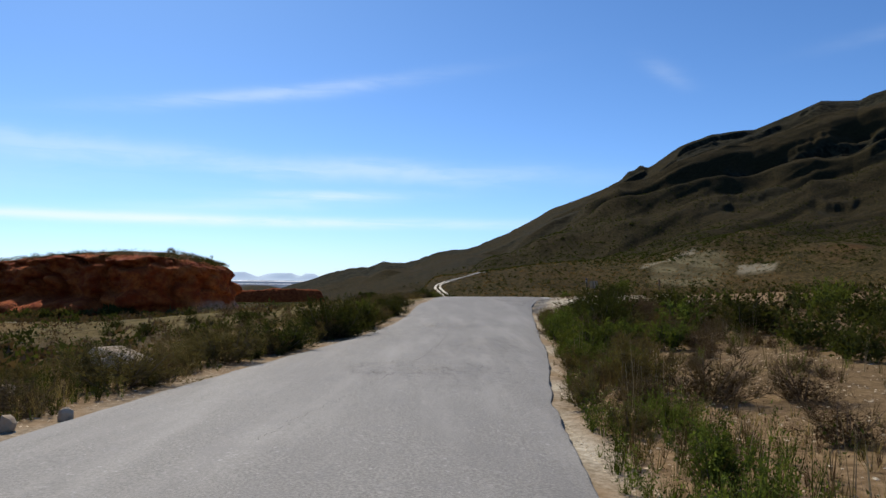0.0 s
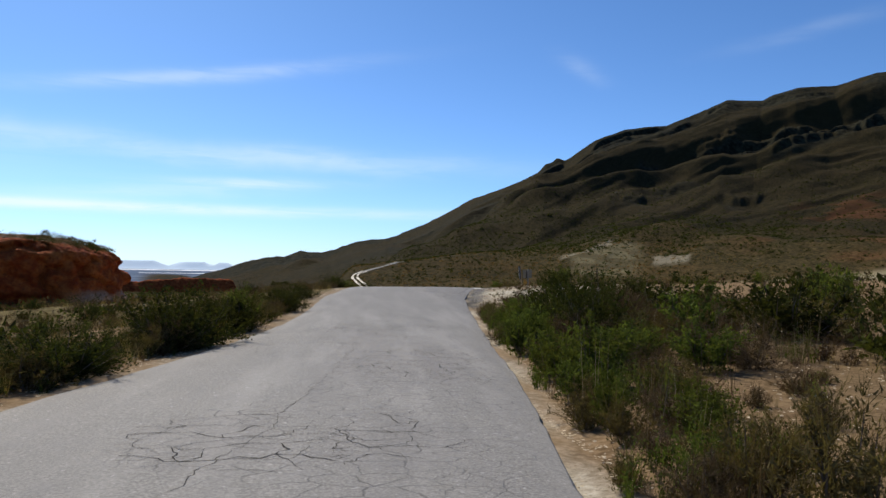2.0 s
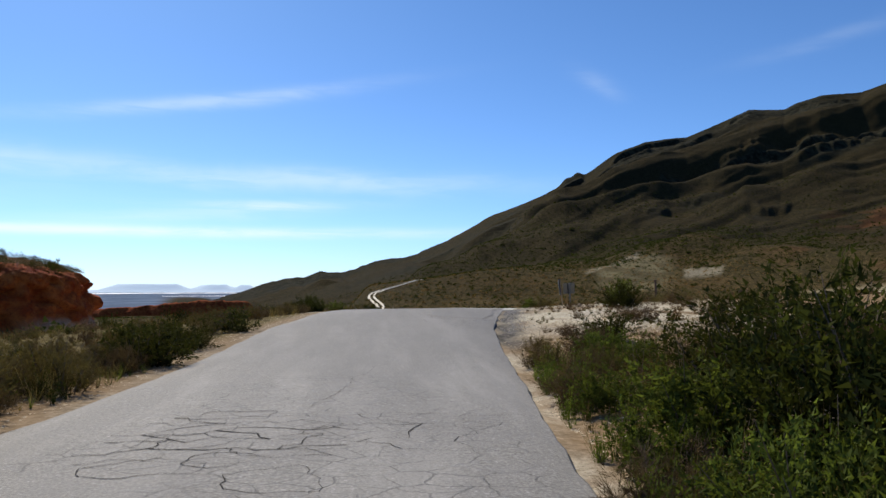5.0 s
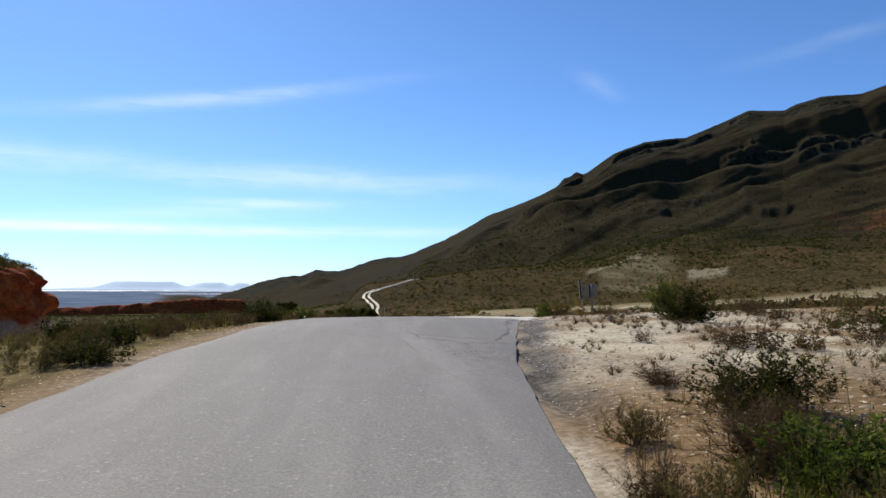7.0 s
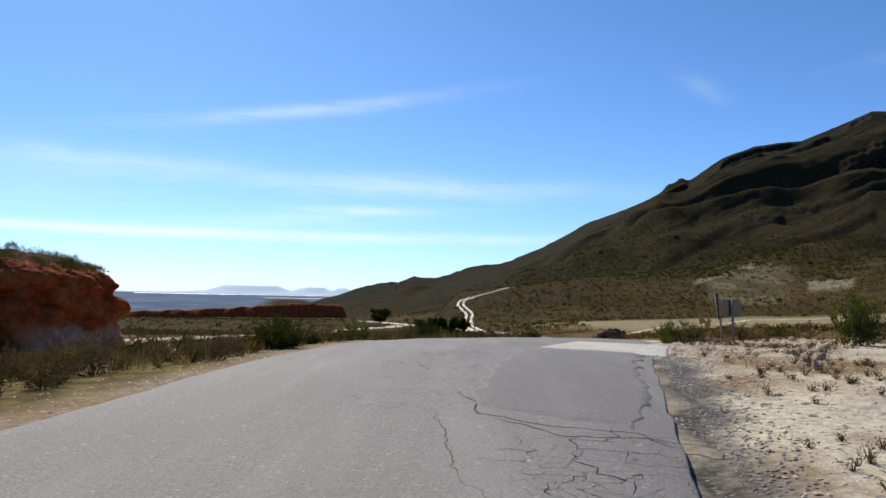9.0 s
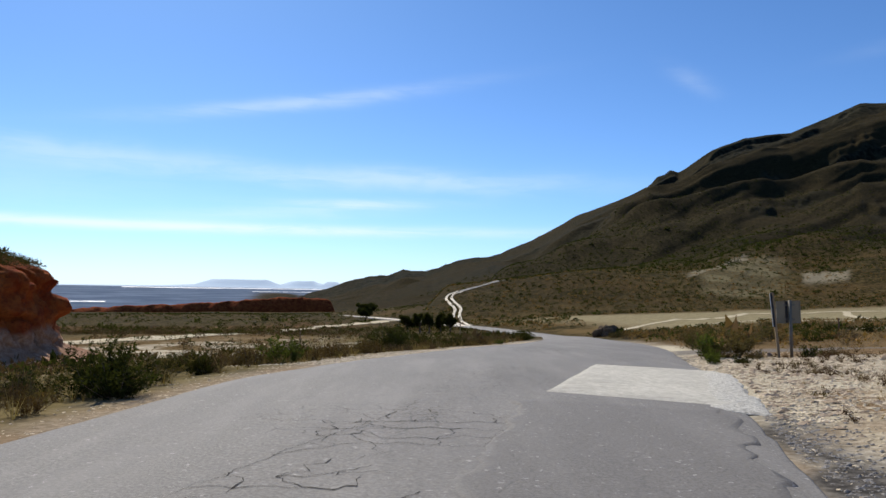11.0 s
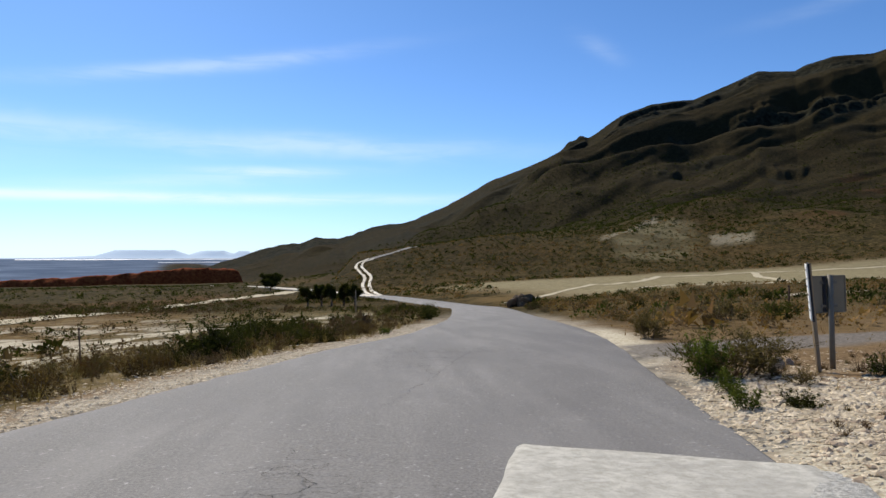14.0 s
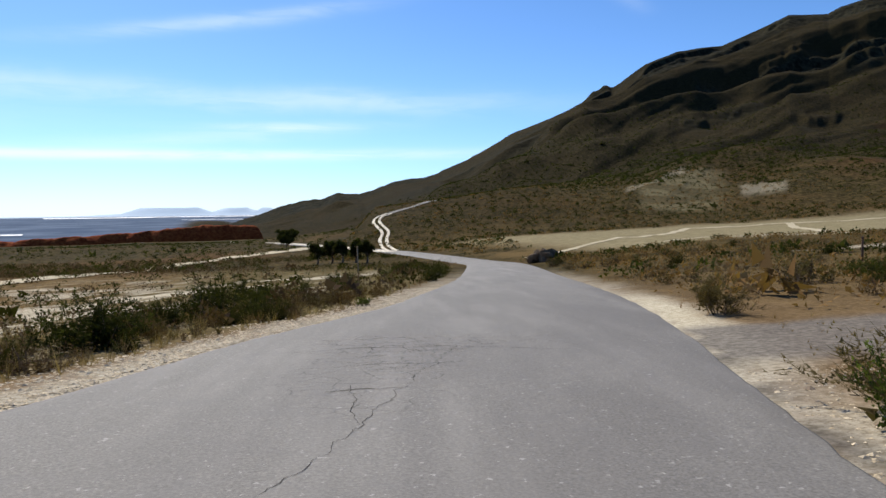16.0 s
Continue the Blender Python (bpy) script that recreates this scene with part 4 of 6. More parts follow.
for pts in ([(22, 152), (38, 170), (58, 196), (68, 214)], [(70, 162), (80, 190), (92, 216)], [(68, 214), (120, 222), (190, 232)], [(128, 168), (132, 195), (140, 222)], [(40, 151), (90, 160), (180, 172)]):
    tagged(ribbon("track", pts, 1.7, PATH, 0.10, 2.0, 0.3, len(pts)), "pale dirt path across the levelled terrace", "track", kind="structure")

# far white strips on the plain: a lake and sheeted fields
WHITE = material("white_sheeting", lambda N, co: N.mix(N.noise(world_pos(N), 0.02, 3.0), (0.70, 0.74, 0.78), (0.86, 0.88, 0.90)), 0.5)
for a0, a1, r0, depth, lift in ((-25, -10.5, 3900, 260, 1.0), (-34, -25.5, 1500, 60, 1.0), (-16, -9.2, 2900, 90, 1.0)):
    A, Rr = np.meshgrid(np.linspace(a0, a1, 50), np.linspace(0, 1, 4))
    rr = r0 + depth * (Rr - 0.5) * (0.5 + layered(A * 0.8, A * 0 + r0, 3)) + 120 * (layered(A * 0.3, A * 0 + 4, 2) - 0.5)
    X, Y = rr * np.sin(np.radians(A)), rr * np.cos(np.radians(A))
    tagged(sheet("water", X, Y, lay(X, Y)[0] + lift, WHITE), "bright white strip far off on the plain", "water", kind="structure")


# ---- repairs and cracks in the road ----
def slab(name, corners, mat, lift, thick, seed, cells=16, ragged=0.06, attrs=()):
    """A thin repair slab between four corners, with ragged sides."""
    c = [np.array(p, float) for p in corners]
    u, v = np.meshgrid(np.linspace(0, 1, cells), np.linspace(0, 1, cells))
    X = (1 - u) * (1 - v) * c[0][0] + u * (1 - v) * c[1][0] + u * v * c[2][0] + (1 - u) * v * c[3][0]
    Y = (1 - u) * (1 - v) * c[0][1] + u * (1 - v) * c[1][1] + u * v * c[2][1] + (1 - u) * v * c[3][1]
    X = X + ragged * (layered(Y * 2 + seed, X * 2, 3) - 0.5) * 2
    Y = Y + ragged * (layered(X * 2 + seed + 9, Y * 2, 3) - 0.5) * 2
    t = (X - left_edge(Y)) / (right_edge(Y) - left_edge(Y))
    Z = level(Y) + 0.05 * (1 - (2 * t - 1) ** 2) - 0.02 + lift + 0.02 * (layered(X / 1.5, Y / 2.5, 3) - 0.5) + 0.004 * (layered(X * 1.2, Y * 1.2, 3) - 0.5)
    rim = (np.minimum(np.minimum(u, 1 - u), np.minimum(v, 1 - v)) < 1e-6)
    return sheet(name, X, Y, np.where(rim, Z - thick, Z), mat, {k: v + 0 * X for k, v in dict(attrs).items()})


slab_ob = tagged(slab("concrete_patch", [(4.5, 50.5), (7.0, 49.5), (8.6, 55.5), (6.2, 56.4)], CONCRETE, 0.022, 0.05, 1, 24, 0.025), "pale concrete repair slab cast into the road", "road patch")
mu, mv = np.meshgrid(np.linspace(0, 1, 20), np.linspace(0, 1, 150))
mxx = 6.62 + 1.63 * mv + 0.62 * (mu - 0.3) + 0.25 * (layered(mv * 9, mu, 3) - 0.5)
myy = 49.45 + 6.0 * mv - 0.2 * mu
mt = (mxx - left_edge(myy)) / (right_edge(myy) - left_edge(myy))
dome = np.sin(np.pi * mu) * np.minimum(1, 6 * np.minimum(mv, 1 - mv))
mzz = level(myy) + 0.05 * (1 - (2 * mt - 1) ** 2) - 0.02 - 0.03 + 0.062 * dome**0.3 + 0.03 * dome * (layered(mxx * 9, myy * 9, 3) - 0.5)
rough = sheet("mortar_edge", mxx, myy, mzz, MORTAR)
rough.parent = slab_ob
tagged(slab("asphalt_patch", [(3.0, 41.7), (4.72, 40.6), (6.62, 49.4), (4.1, 49.7)], ASPHALT, 0.014, 0.05, 5, 40, 0.26, {"crazed": 0.33, "dark": 1.0}), "dark crumbling asphalt overlay on the road", "road patch")


def crack(pts, width, seed):
    rng = np.random.RandomState(seed)
    P = np.array(pts, float)
    s = np.concatenate([[0], np.cumsum(np.hypot(*np.diff(P, axis=0).T))])
    u = np.arange(0, s[-1], 0.07)
    x = np.interp(u, s, P[:, 0]) + 0.14 * (layered(u / 0.4, u * 0 + seed, 5, 0.65) - 0.5) * 2
    y = np.interp(u, s, P[:, 1]) + 0.14 * (layered(u / 0.4, u * 0 + seed + 40, 5, 0.65) - 0.5) * 2
    tx, ty = np.gradient(x), np.gradient(y)
    L = np.hypot(tx, ty) + 1e-6
    w = width * (0.25 + 1.1 * layered(u / 0.3, u * 0 + seed + 3, 3)) * np.sin(np.pi * np.clip(u / s[-1], 0.02, 0.98)) ** 0.3
    e = np.array([-0.5, 0.5])[None] * w[:, None]
    X, Y = x[:, None] + (ty / L)[:, None] * e, y[:, None] - (tx / L)[:, None] * e
    t = (X - left_edge(Y)) / (right_edge(Y) - left_edge(Y))
    Z = level(Y) + 0.05 * (1 - (2 * t - 1) ** 2) - 0.02 + 0.02 * (layered(X / 1.5, Y / 2.5, 3) - 0.5) + 0.004
    return X, Y, Z


def crack_object(lines, width, seed, parent):
    V, F = [], []
    for i, l in enumerate(lines):
        X, Y, Z = crack(l, width, seed + i)
        k = len(V)
        for a in range(len(X)):
            V += [(X[a, 0], Y[a, 0], Z[a, 0]), (X[a, 1], Y[a, 1], Z[a, 1])]
        F += [(k + 2 * a, k + 2 * a + 1, k + 2 * a + 3, k + 2 * a + 2) for a in range(len(X) - 1)]
    ob = new("crack", mesh_from("crack", V, F, CRACK))
    ob.parent = parent
    return ob


crack_object([[(-1.9, 7.5), (-1.5, 10), (-0.7, 14.5), (-0.2, 18.5), (0.3, 24)]], 0.006, 1, road)
crack_object([[(3.0, 42.6), (3.25, 41.2), (4.0, 40.75), (4.6, 40.7), (4.7, 40.35), (5.6, 40.2)]], 0.022, 33, road)
crack_object([[(0.9, 27.3), (1.35, 29.5), (1.6, 31)]], 0.007, 5, road)
crack_object([[(5.0, 58.3), (5.56, 60.4), (5.87, 61.6), (6.5, 64.3), (7.4, 67.7)], [(5.87, 61.6), (5.6, 63.4)], [(6.5, 64.3), (5.7, 64.2)]], 0.007, 7, road)
crack_object([[(1.6, 45.0), (2.6, 47.8), (3.0, 49.5)], [(2.7, 41.5), (3.2, 38.6)]], 0.006, 12, road)


# loops of sunken, crazed asphalt
def ring(cx, cy, rx, ry):
    r = np.random.RandomState(int(100 * abs(cx) + 7 * cy))
    n = r.randint(5, 7)
    k = r.uniform(0.75, 1.25, n)
    p = [(cx + rx * k[i] * math.cos(6.283 * i / n + 0.4), cy + ry * k[i] * math.sin(6.283 * i / n + 0.4)) for i in range(n)]
    return p + p[:1]


crack_object([ring(0.42, 14.35, 0.36, 0.42), ring(-0.75, 13.9, 0.75, 0.45), ring(0.1, 25.7, 0.4, 0.35), ring(0.95, 24.4, 0.45, 0.35), ring(-0.1, 24.9, 0.5, 0.3), ring(0.5, 25.1, 0.35, 0.25)], 0.010, 20, road)
crack_object([[(-1.9, 22.4), (-0.9, 22.6), (0.2, 22.5), (1.4, 22.7)], [(3.4, 41.0), (4.0, 40.45), (4.9, 40.55), (5.6, 40.3)], [(4.6, 65.9), (5.6, 66.2), (6.9, 66.1), (8.6, 65.6)], [(4.9, 64.4), (6.2, 64.6), (7.0, 64.8)], [(5.4, 62.9), (6.4, 63.2)]], 0.018, 40, road)


def crack_net(cx, cy, rx, ry, wide, long, width, seed, keep=0.72):
    """Blocks of broken asphalt: an uneven net of jagged cracks, closer and wider towards its middle."""
    rng = np.random.RandomState(seed)
    nx, ny = int(2 * rx / wide) + 2, int(2 * ry / long) + 2
    jx, jy = rng.uniform(-0.34, 0.34, (ny, nx)), rng.uniform(-0.30, 0.30, (ny, nx))
    PX = cx + (np.arange(nx)[None] - (nx - 1) / 2 + jx + 0.5 * (np.arange(ny) % 2)[:, None]) * wide
    PY = cy + (np.arange(ny)[:, None] - (ny - 1) / 2 + jy) * long
    lines = []
    for j in range(ny):
        for i in range(nx):
            for a, b, odds in ((j, i + 1, keep + 0.12), (j + 1, i, keep - 0.10)):
                if a >= ny or b >= nx:
                    continue
                mx_, my_ = 0.5 * (PX[j, i] + PX[a, b]), 0.5 * (PY[j, i] + PY[a, b])
                inside = 1 - math.hypot((mx_ - cx) / rx, (my_ - cy) / ry) + 0.5 * (float(layered(mx_ * 1.3, my_ * 1.3, 2)) - 0.5)
                if inside < 0.05 or rng.rand() > odds:
                    continue
                lines.append(((PX[j, i], PY[j, i]), (PX[a, b], PY[a, b]), width * (0.45 + 0.9 * min(inside, 0.7)) * rng.uniform(0.6, 1.35)))
    V, F = [], []
    for p0, p1, w in lines:
        n = 6
        u = np.linspace(0, 1, n)
        L = math.hypot(p1[0] - p0[0], p1[1] - p0[1])
        tx, ty = (p1[0] - p0[0]) / L, (p1[1] - p0[1]) / L
        off = L * 0.10 * rng.normal(size=n) * np.sin(np.pi * u) + L * rng.normal(0, 0.06) * np.sin(np.pi * u)
        x, y = p0[0] + tx * L * u - ty * off, p0[1] + ty * L * u + tx * off
        hw = 0.32 * w * (0.35 + 1.2 * rng.rand(n))
        k = len(V)
        for sgn in (-1, 1):
            X, Y = x - sgn * ty * hw, y + sgn * tx * hw
            t = (X - left_edge(Y)) / (right_edge(Y) - left_edge(Y))
            Z = level(Y) + 0.05 * (1 - (2 * t - 1) ** 2) - 0.02 + 0.02 * (layered(X / 1.5, Y / 2.5, 3) - 0.5) + (0.0185 if 41 < cy < 50 and cx > 3.6 else 0.0045)
            V += list(zip(X, Y, Z))
        F += [(k + i, k + i + 1, k + n + i + 1, k + n + i) for i in range(n - 1)]
    ob = new("crack_net", mesh_from("crack_net", V, F, CRACK))
    ob.parent = road
    return tagged(ob, kind="stuff")


crack_net(0.95, 19.6, 1.35, 2.3, 0.42, 0.50, 0.015, 61)
crack_net(1.75, 19.9, 0.75, 2.6, 0.27, 0.30, 0.011, 62, 0.8)
crack_net(0.35, 26.0, 1.15, 1.25, 0.62, 0.36, 0.026, 64, 0.8)
crack_net(2.05, 26.1, 1.05, 1.3, 0.85, 0.60, 0.014, 65, 0.75)
crack_net(0.9, 23.2, 1.3, 0.9, 0.7, 0.5, 0.009, 66, 0.55)
crack_net(0.55, 14.5, 0.8, 1.2, 0.34, 0.36, 0.014, 67, 0.72)
crack_net(-0.9, 14.2, 1.1, 1.3, 0.55, 0.42, 0.017, 68, 0.75)
crack_net(2.45, 45.1, 1.0, 0.8, 0.42, 0.36, 0.016, 69, 0.75)
crack_net(4.3, 39.6, 1.0, 1.3, 0.36, 0.34, 0.013, 70, 0.7)
crack_net(3.1, 47.6, 1.4, 1.4, 0.52, 0.40, 0.015, 71, 0.75)
crack_net(4.3, 53.4, 0.9, 2.8, 0.30, 0.24, 0.010, 72, 0.72)
crack_net(3.4, 52.2, 1.0, 2.0, 0.45, 0.36, 0.009, 73, 0.5)
crack_net(5.9, 66.2, 1.15, 1.9, 0.55, 0.48, 0.018, 74, 0.75)
crack_net(7.6, 66.6, 1.2, 0.9, 0.60, 0.5, 0.010, 75, 0.6)
# ---- roadside signs and posts ----
def box(bm, sx, sy, sz, m):
    g = bmesh.ops.create_cube(bm, size=1.0, matrix=m @ Matrix.Diagonal((sx, sy, sz, 1)))
    return g["verts"]


def bevelled(sx, sy, sz, m=Matrix(), b=0.006):
    bm = bmesh.new()
    box(bm, sx, sy, sz, m)
    bmesh.ops.bevel(bm, geom=bm.edges[:], offset=b, segments=2, affect="EDGES")
    return bm


METAL = material("dull_galvanised_steel", lambda N, co: (N.mix(N.noise(co, 9.0, 5.0), (0.13, 0.115, 0.09), (0.22, 0.195, 0.155)), N.noise(co, 40.0)), 0.55, 0.15, 0.003)
PLATE = material("grey_sign_back", lambda N, co: (N.mix(N.noise(co, 4.0, 5.0), (0.20, 0.165, 0.11), (0.27, 0.225, 0.155)), N.noise(co, 30.0)), 0.6, 0.1, 0.003)
WOOD = material("weathered_post_wood", lambda N, co: (N.mix(N.noise(N.scaled(co, (14, 14, 1.2)), 3.0, 5.0), (0.20, 0.14, 0.08), (0.40, 0.30, 0.19)), N.noise(N.scaled(co, (20, 20, 1)), 6.0)), 0.85, 0.4, 0.006)
WHITE_PAINT = material("chipped_white_paint", lambda N, co: (N.mix(N.step(N.noise(co, 18.0, 5.0), 0.60, 0.68), (0.78, 0.77, 0.73), (0.35, 0.30, 0.24)), N.noise(co, 30.0)), 0.7, 0.2, 0.003)
BLACK = material("faded_black_paint", lambda N, co: (0.03, 0.03, 0.035), 0.7)
RUST = material("rusty_iron", lambda N, co: (N.mix(N.noise(co, 20.0), (0.05, 0.035, 0.028), (0.14, 0.08, 0.05)), N.noise(co, 50.0)), 0.85, 0.3, 0.004)

sx, sy = 12.62, 61.55
road_sign = new("road_sign")
road_sign.matrix_basis = pose(sx, sy, lie(sx, sy), 0, -1.5, 4)
bm = bmesh.new()
bmesh.ops.create_cone(bm, cap_ends=True, segments=14, radius1=0.045, radius2=0.045, depth=1.80, matrix=Matrix.Translation((0, 0, 0.70)))
bm_part("pole", bm, METAL, road_sign, "", True)
plate = bm_part("sign_plate", bevelled(0.69, 0.018, 0.62, pose(-0.02, 0.065, 1.27), 0.006), PLATE, road_sign, "grey back of a square sign plate")
for z in (1.07, 1.47):
    bm_part("clamp", bevelled(0.30, 0.03, 0.05, pose(0.0, 0.045, z), 0.004), METAL, road_sign)
bm_part("rail", bevelled(0.055, 0.03, 0.60, pose(-0.085, 0.045, 1.27), 0.004), BLACK, road_sign, "black mounting rail")
for x in (-0.355, 0.315):
    bm_part("plate_rim", bevelled(0.02, 0.035, 0.62, pose(x, 0.06, 1.27), 0.004), METAL, road_sign)
for z in (0.965, 1.575):
    bm_part("plate_rim", bevelled(0.65, 0.035, 0.02, pose(-0.02, 0.06, z), 0.004), METAL, road_sign)
tagged(road_sign, "square grey sign seen from behind on a steel pole", "road sign")

px, py = 12.06, 61.03
wood_sign = new("wooden_notice_post")
wood_sign.matrix_basis = pose(px, py, lie(px, py) - 0.08, 0, -5.5, 0)
bm_part("post", bevelled(0.065, 0.065, 1.86, pose(0, 0, 0.93), 0.008), WOOD, wood_sign)
board = bm_part("notice_board", bevelled(0.02, 0.40, 0.90, pose(-0.055, -0.02, 1.40, 0, 0, -28), 0.005), WHITE_PAINT, wood_sign, "narrow white notice board with faded dark marks")
# panel added behind the board to make its edge and back dark
bm_part("board_back", bevelled(0.03, 0.43, 0.93, pose(-0.028, -0.028, 1.40, 0, 0, -28), 0.004), BLACK, wood_sign, "dark backing panel of the board")
for z, h in ((1.76, 0.04), (1.62, 0.03), (1.49, 0.03), (1.36, 0.05), (1.23, 0.03), (1.11, 0.03)):
    bm_part("mark", bevelled(0.006, 0.16 + 1.6 * h, 0.6 * h, pose(-0.066, -0.016, z, 0, 0, -28), 0.001), BLACK, board)
tagged(wood_sign, "leaning wooden post with a narrow white notice board", "notice post")


def stake(x, y, h, r, mat, label, lean=2.0, name="post", cap=True):
    ob = new(name)
    ob.matrix_basis = pose(x, y, lie(x, y) - 0.1, lean, -lean, 20)
    v, f = tube([(0, 0, 0), (0.005, 0, h * 0.5), (-0.006, 0.004, h)], [r * 1.05, r, r * 0.9], 10)
    part("shaft", mesh_from("shaft", v, f, mat, True), ob)
    if cap:
        v, f = tube([(-0.006, 0.004, h - 0.06), (-0.006, 0.004, h + 0.02)], [r * 1.35, r * 1.2], 10)
        part("cap", mesh_from("cap", v, f, mat, True), ob)
    return tagged(ob, label, "post")


stake(18.9, 64.6, 1.75, 0.07, RUST, "dark rusty marker post standing in the scrub", 1.0)
stake(-3.2, 70.5, 1.2, 0.022, RUST, "thin rusty iron stake in the gravel flats", 2.0, "stake")
stake(3.0, 107.0, 2.3, 0.045, WOOD, "weathered wooden pole beside the road bend", 1.0)
stake(27.0, 88.0, 1.2, 0.05, RUST, "short dark post in the dry grass", 3.0)


# ---- stones ----
def stone_mesh(seed, squash=0.65):
    rng = np.random.RandomState(seed)
    bm = bmesh.new()
    bmesh.ops.create_icosphere(bm, subdivisions=2, radius=0.5)
    off = Vector(rng.uniform(-50, 50, 3))
    for v in bm.verts:
        k = 1 + 0.55 * noise.noise(v.co * 1.6 + off) + 0.2 * noise.noise(v.co * 4 + off)
        v.co *= k
        v.co.z *= squash
    me = bpy.data.meshes.new("stone")
    bm.to_mesh(me)
    bm.free()
    me.materials.append(STONE)
    return me


TAN_ROCK = material("tan_rock", lambda N, co: (N.mix(N.step(N.noise(world_pos(N), 4.0, 6.0, 0.65), 0.3, 0.7), (0.27, 0.20, 0.13), (0.46, 0.37, 0.27)), N.noise(world_pos(N), 18.0, 5.0, 0.7)), 0.95, 0.6, 0.03)
stones = [stone_mesh(s) for s in range(5)]
for m in stones:
    m.materials[0] = TAN_ROCK


def boulder(x, y, size, k, label="pale limestone rock lying on the verge"):
    ob = new("rock", stones[k % 5])
    ob.matrix_basis = Matrix.LocRotScale((x, y, lie(x, y) + size * 0.12), Euler((0.3 * k, 0.2 * k, 1.7 * k)), (size, size * 0.8, size * 0.75))
    return tagged(ob, label, "rock", group="verge rocks")


for k, (x, y, s) in enumerate([(-6.3, 14.6, 1.5), (-5.6, 14.0, 0.8), (-7.2, 15.5, 1.1), (11.8, 61.9, 0.34), (12.4, 62.5, 0.26), (-4.9, 8.4, 0.32), (-6.4, 10.3, 0.5), (-7.0, 12.0, 0.45), (-4.6, 9.1, 0.22), (8.4, 45.5, 0.25), (9.3, 47.3, 0.22), (10.9, 50.6, 0.3), (13.2, 57.9, 0.3)]):
    boulder(x, y, s, k)
RUBBLE = material("dumped_earth", lambda N, co: (N.mix(N.noise(world_pos(N), 3.0, 5.0), (0.06, 0.042, 0.026), (0.19, 0.135, 0.085)), N.noise(world_pos(N), 12.0)), 0.95, 0.5, 0.05)
earth = [m.copy() for m in stones[:3]]
for m in earth:
    m.materials[0] = RUBBLE
bu = new("rubble_heap")
bu.matrix_basis = pose(20.3, 129.0, lie(20.3, 129.0))
for k in range(14):
    a = plant_rng.uniform(0, 6.28)
    ob = part("rock", earth[k % 3], bu)
    s = plant_rng.uniform(0.6, 1.5)
    ob.matrix_basis = Matrix.LocRotScale((1.7 * math.cos(a) * plant_rng.uniform(0, 1), 1.2 * math.sin(a) * plant_rng.uniform(0, 1), 0.25 + 0.3 * plant_rng.rand()), Euler((k, 2 * k, 3 * k)), (s * 1.2, s, s * 0.9))
tagged(bu, "heap of dumped rubble and earth beside the bend", "rubble heap")


def scatter_stones(name, n, region, size, label, seed, mat=STONE, lift=0.05):
    """Small stones joined in one mesh; region(rng) gives x, y."""
    rng = np.random.RandomState(seed)
    base = np.array([(0.1, 0.1, 0.75), (0.9, 0, 0.1), (0.2, 0.85, -0.1), (-0.8, 0.45, 0.15), (-0.7, -0.6, -0.05), (0.35, -0.9, 0.1)]) * (1, 1, 1) - (0, 0, 0.1)
    tri = np.array([(0, 1, 2), (0, 2, 3), (0, 3, 4), (0, 4, 5), (0, 5, 1)])
    XY = np.array([region(rng) for _ in range(n)])
    Z = lay(XY[:, 0], XY[:, 1])[0]
    S = size * np.minimum(rng.lognormal(0, 0.45, n), 1.8)
    V, F = [], []
    for i in range(n):
        w = rng.uniform(0, 6.28)
        r = np.array([(math.cos(w), -math.sin(w), 0), (math.sin(w), math.cos(w), 0), rng.normal(0, 0.18, 3) + (0, 0, 1)])
        p = (base * rng.uniform(0.6, 1.4, base.shape)) @ r.T * S[i] * 0.5 * np.array([1.2, 0.95, 0.5])
        V.append(p + [XY[i, 0], XY[i, 1], Z[i] + S[i] * lift])
        F.append(tri + 6 * i)
    return tagged(new(name, mesh_from(name, np.concatenate(V), np.concatenate(F), mat)), label, "stones", kind="stuff")


def lot_region(rng):
    y = rng.uniform(33, 64)
    return right_edge(y) + (0.75 if y < 50 else 0.15) + abs(rng.normal(0, 3.2)), y


def verge_left(rng):
    y = rng.uniform(56, 84)
    return left_edge(y) + 0.17 - 1.6 * rng.rand() ** 1.3 * (1 + 0.4 * rng.normal()), y


def verge_both(rng):
    y = rng.uniform(1, 60)
    return (right_edge(y) + 0.08 + abs(rng.normal(0, 0.5)) if rng.rand() < 0.5 else left_edge(y) - 0.08 - abs(rng.normal(0, 0.6))), y


def soil_region(rng):
    y = rng.uniform(3, 34)
    return right_edge(y) + rng.uniform(1, 10), y


scatter_stones("gravel_stones", 8000, lot_region, 0.036, "loose pale limestone rubble on the wide verge", 1)
scatter_stones("gravel_stones", 260, lot_region, 0.08, "fist-sized stones on the wide verge", 11, TAN_ROCK)
def heap_region(rng):
    return 10.6 + rng.normal(0, 1.6), 57.6 + rng.normal(0, 1.4)


scatter_stones("gravel_stones", 5000, heap_region, 0.060, "heaped pale limestone rubble near the sign", 9)
scatter_stones("gravel_stones", 9000, verge_left, 0.045, "loose pale stones along the road shoulder", 2)
scatter_stones("gravel_stones", 5000, verge_both, 0.028, "small stones along the asphalt edge", 3)
def crumb_region(rng):
    y = rng.uniform(37.5, 50)
    return right_edge(y) + 0.15 + abs(rng.normal(0, 0.4)), y


scatter_stones("asphalt_crumbs", 2600, crumb_region, 0.034, "dark crumbs of broken asphalt along the road edge", 7, DARK_ASPHALT)


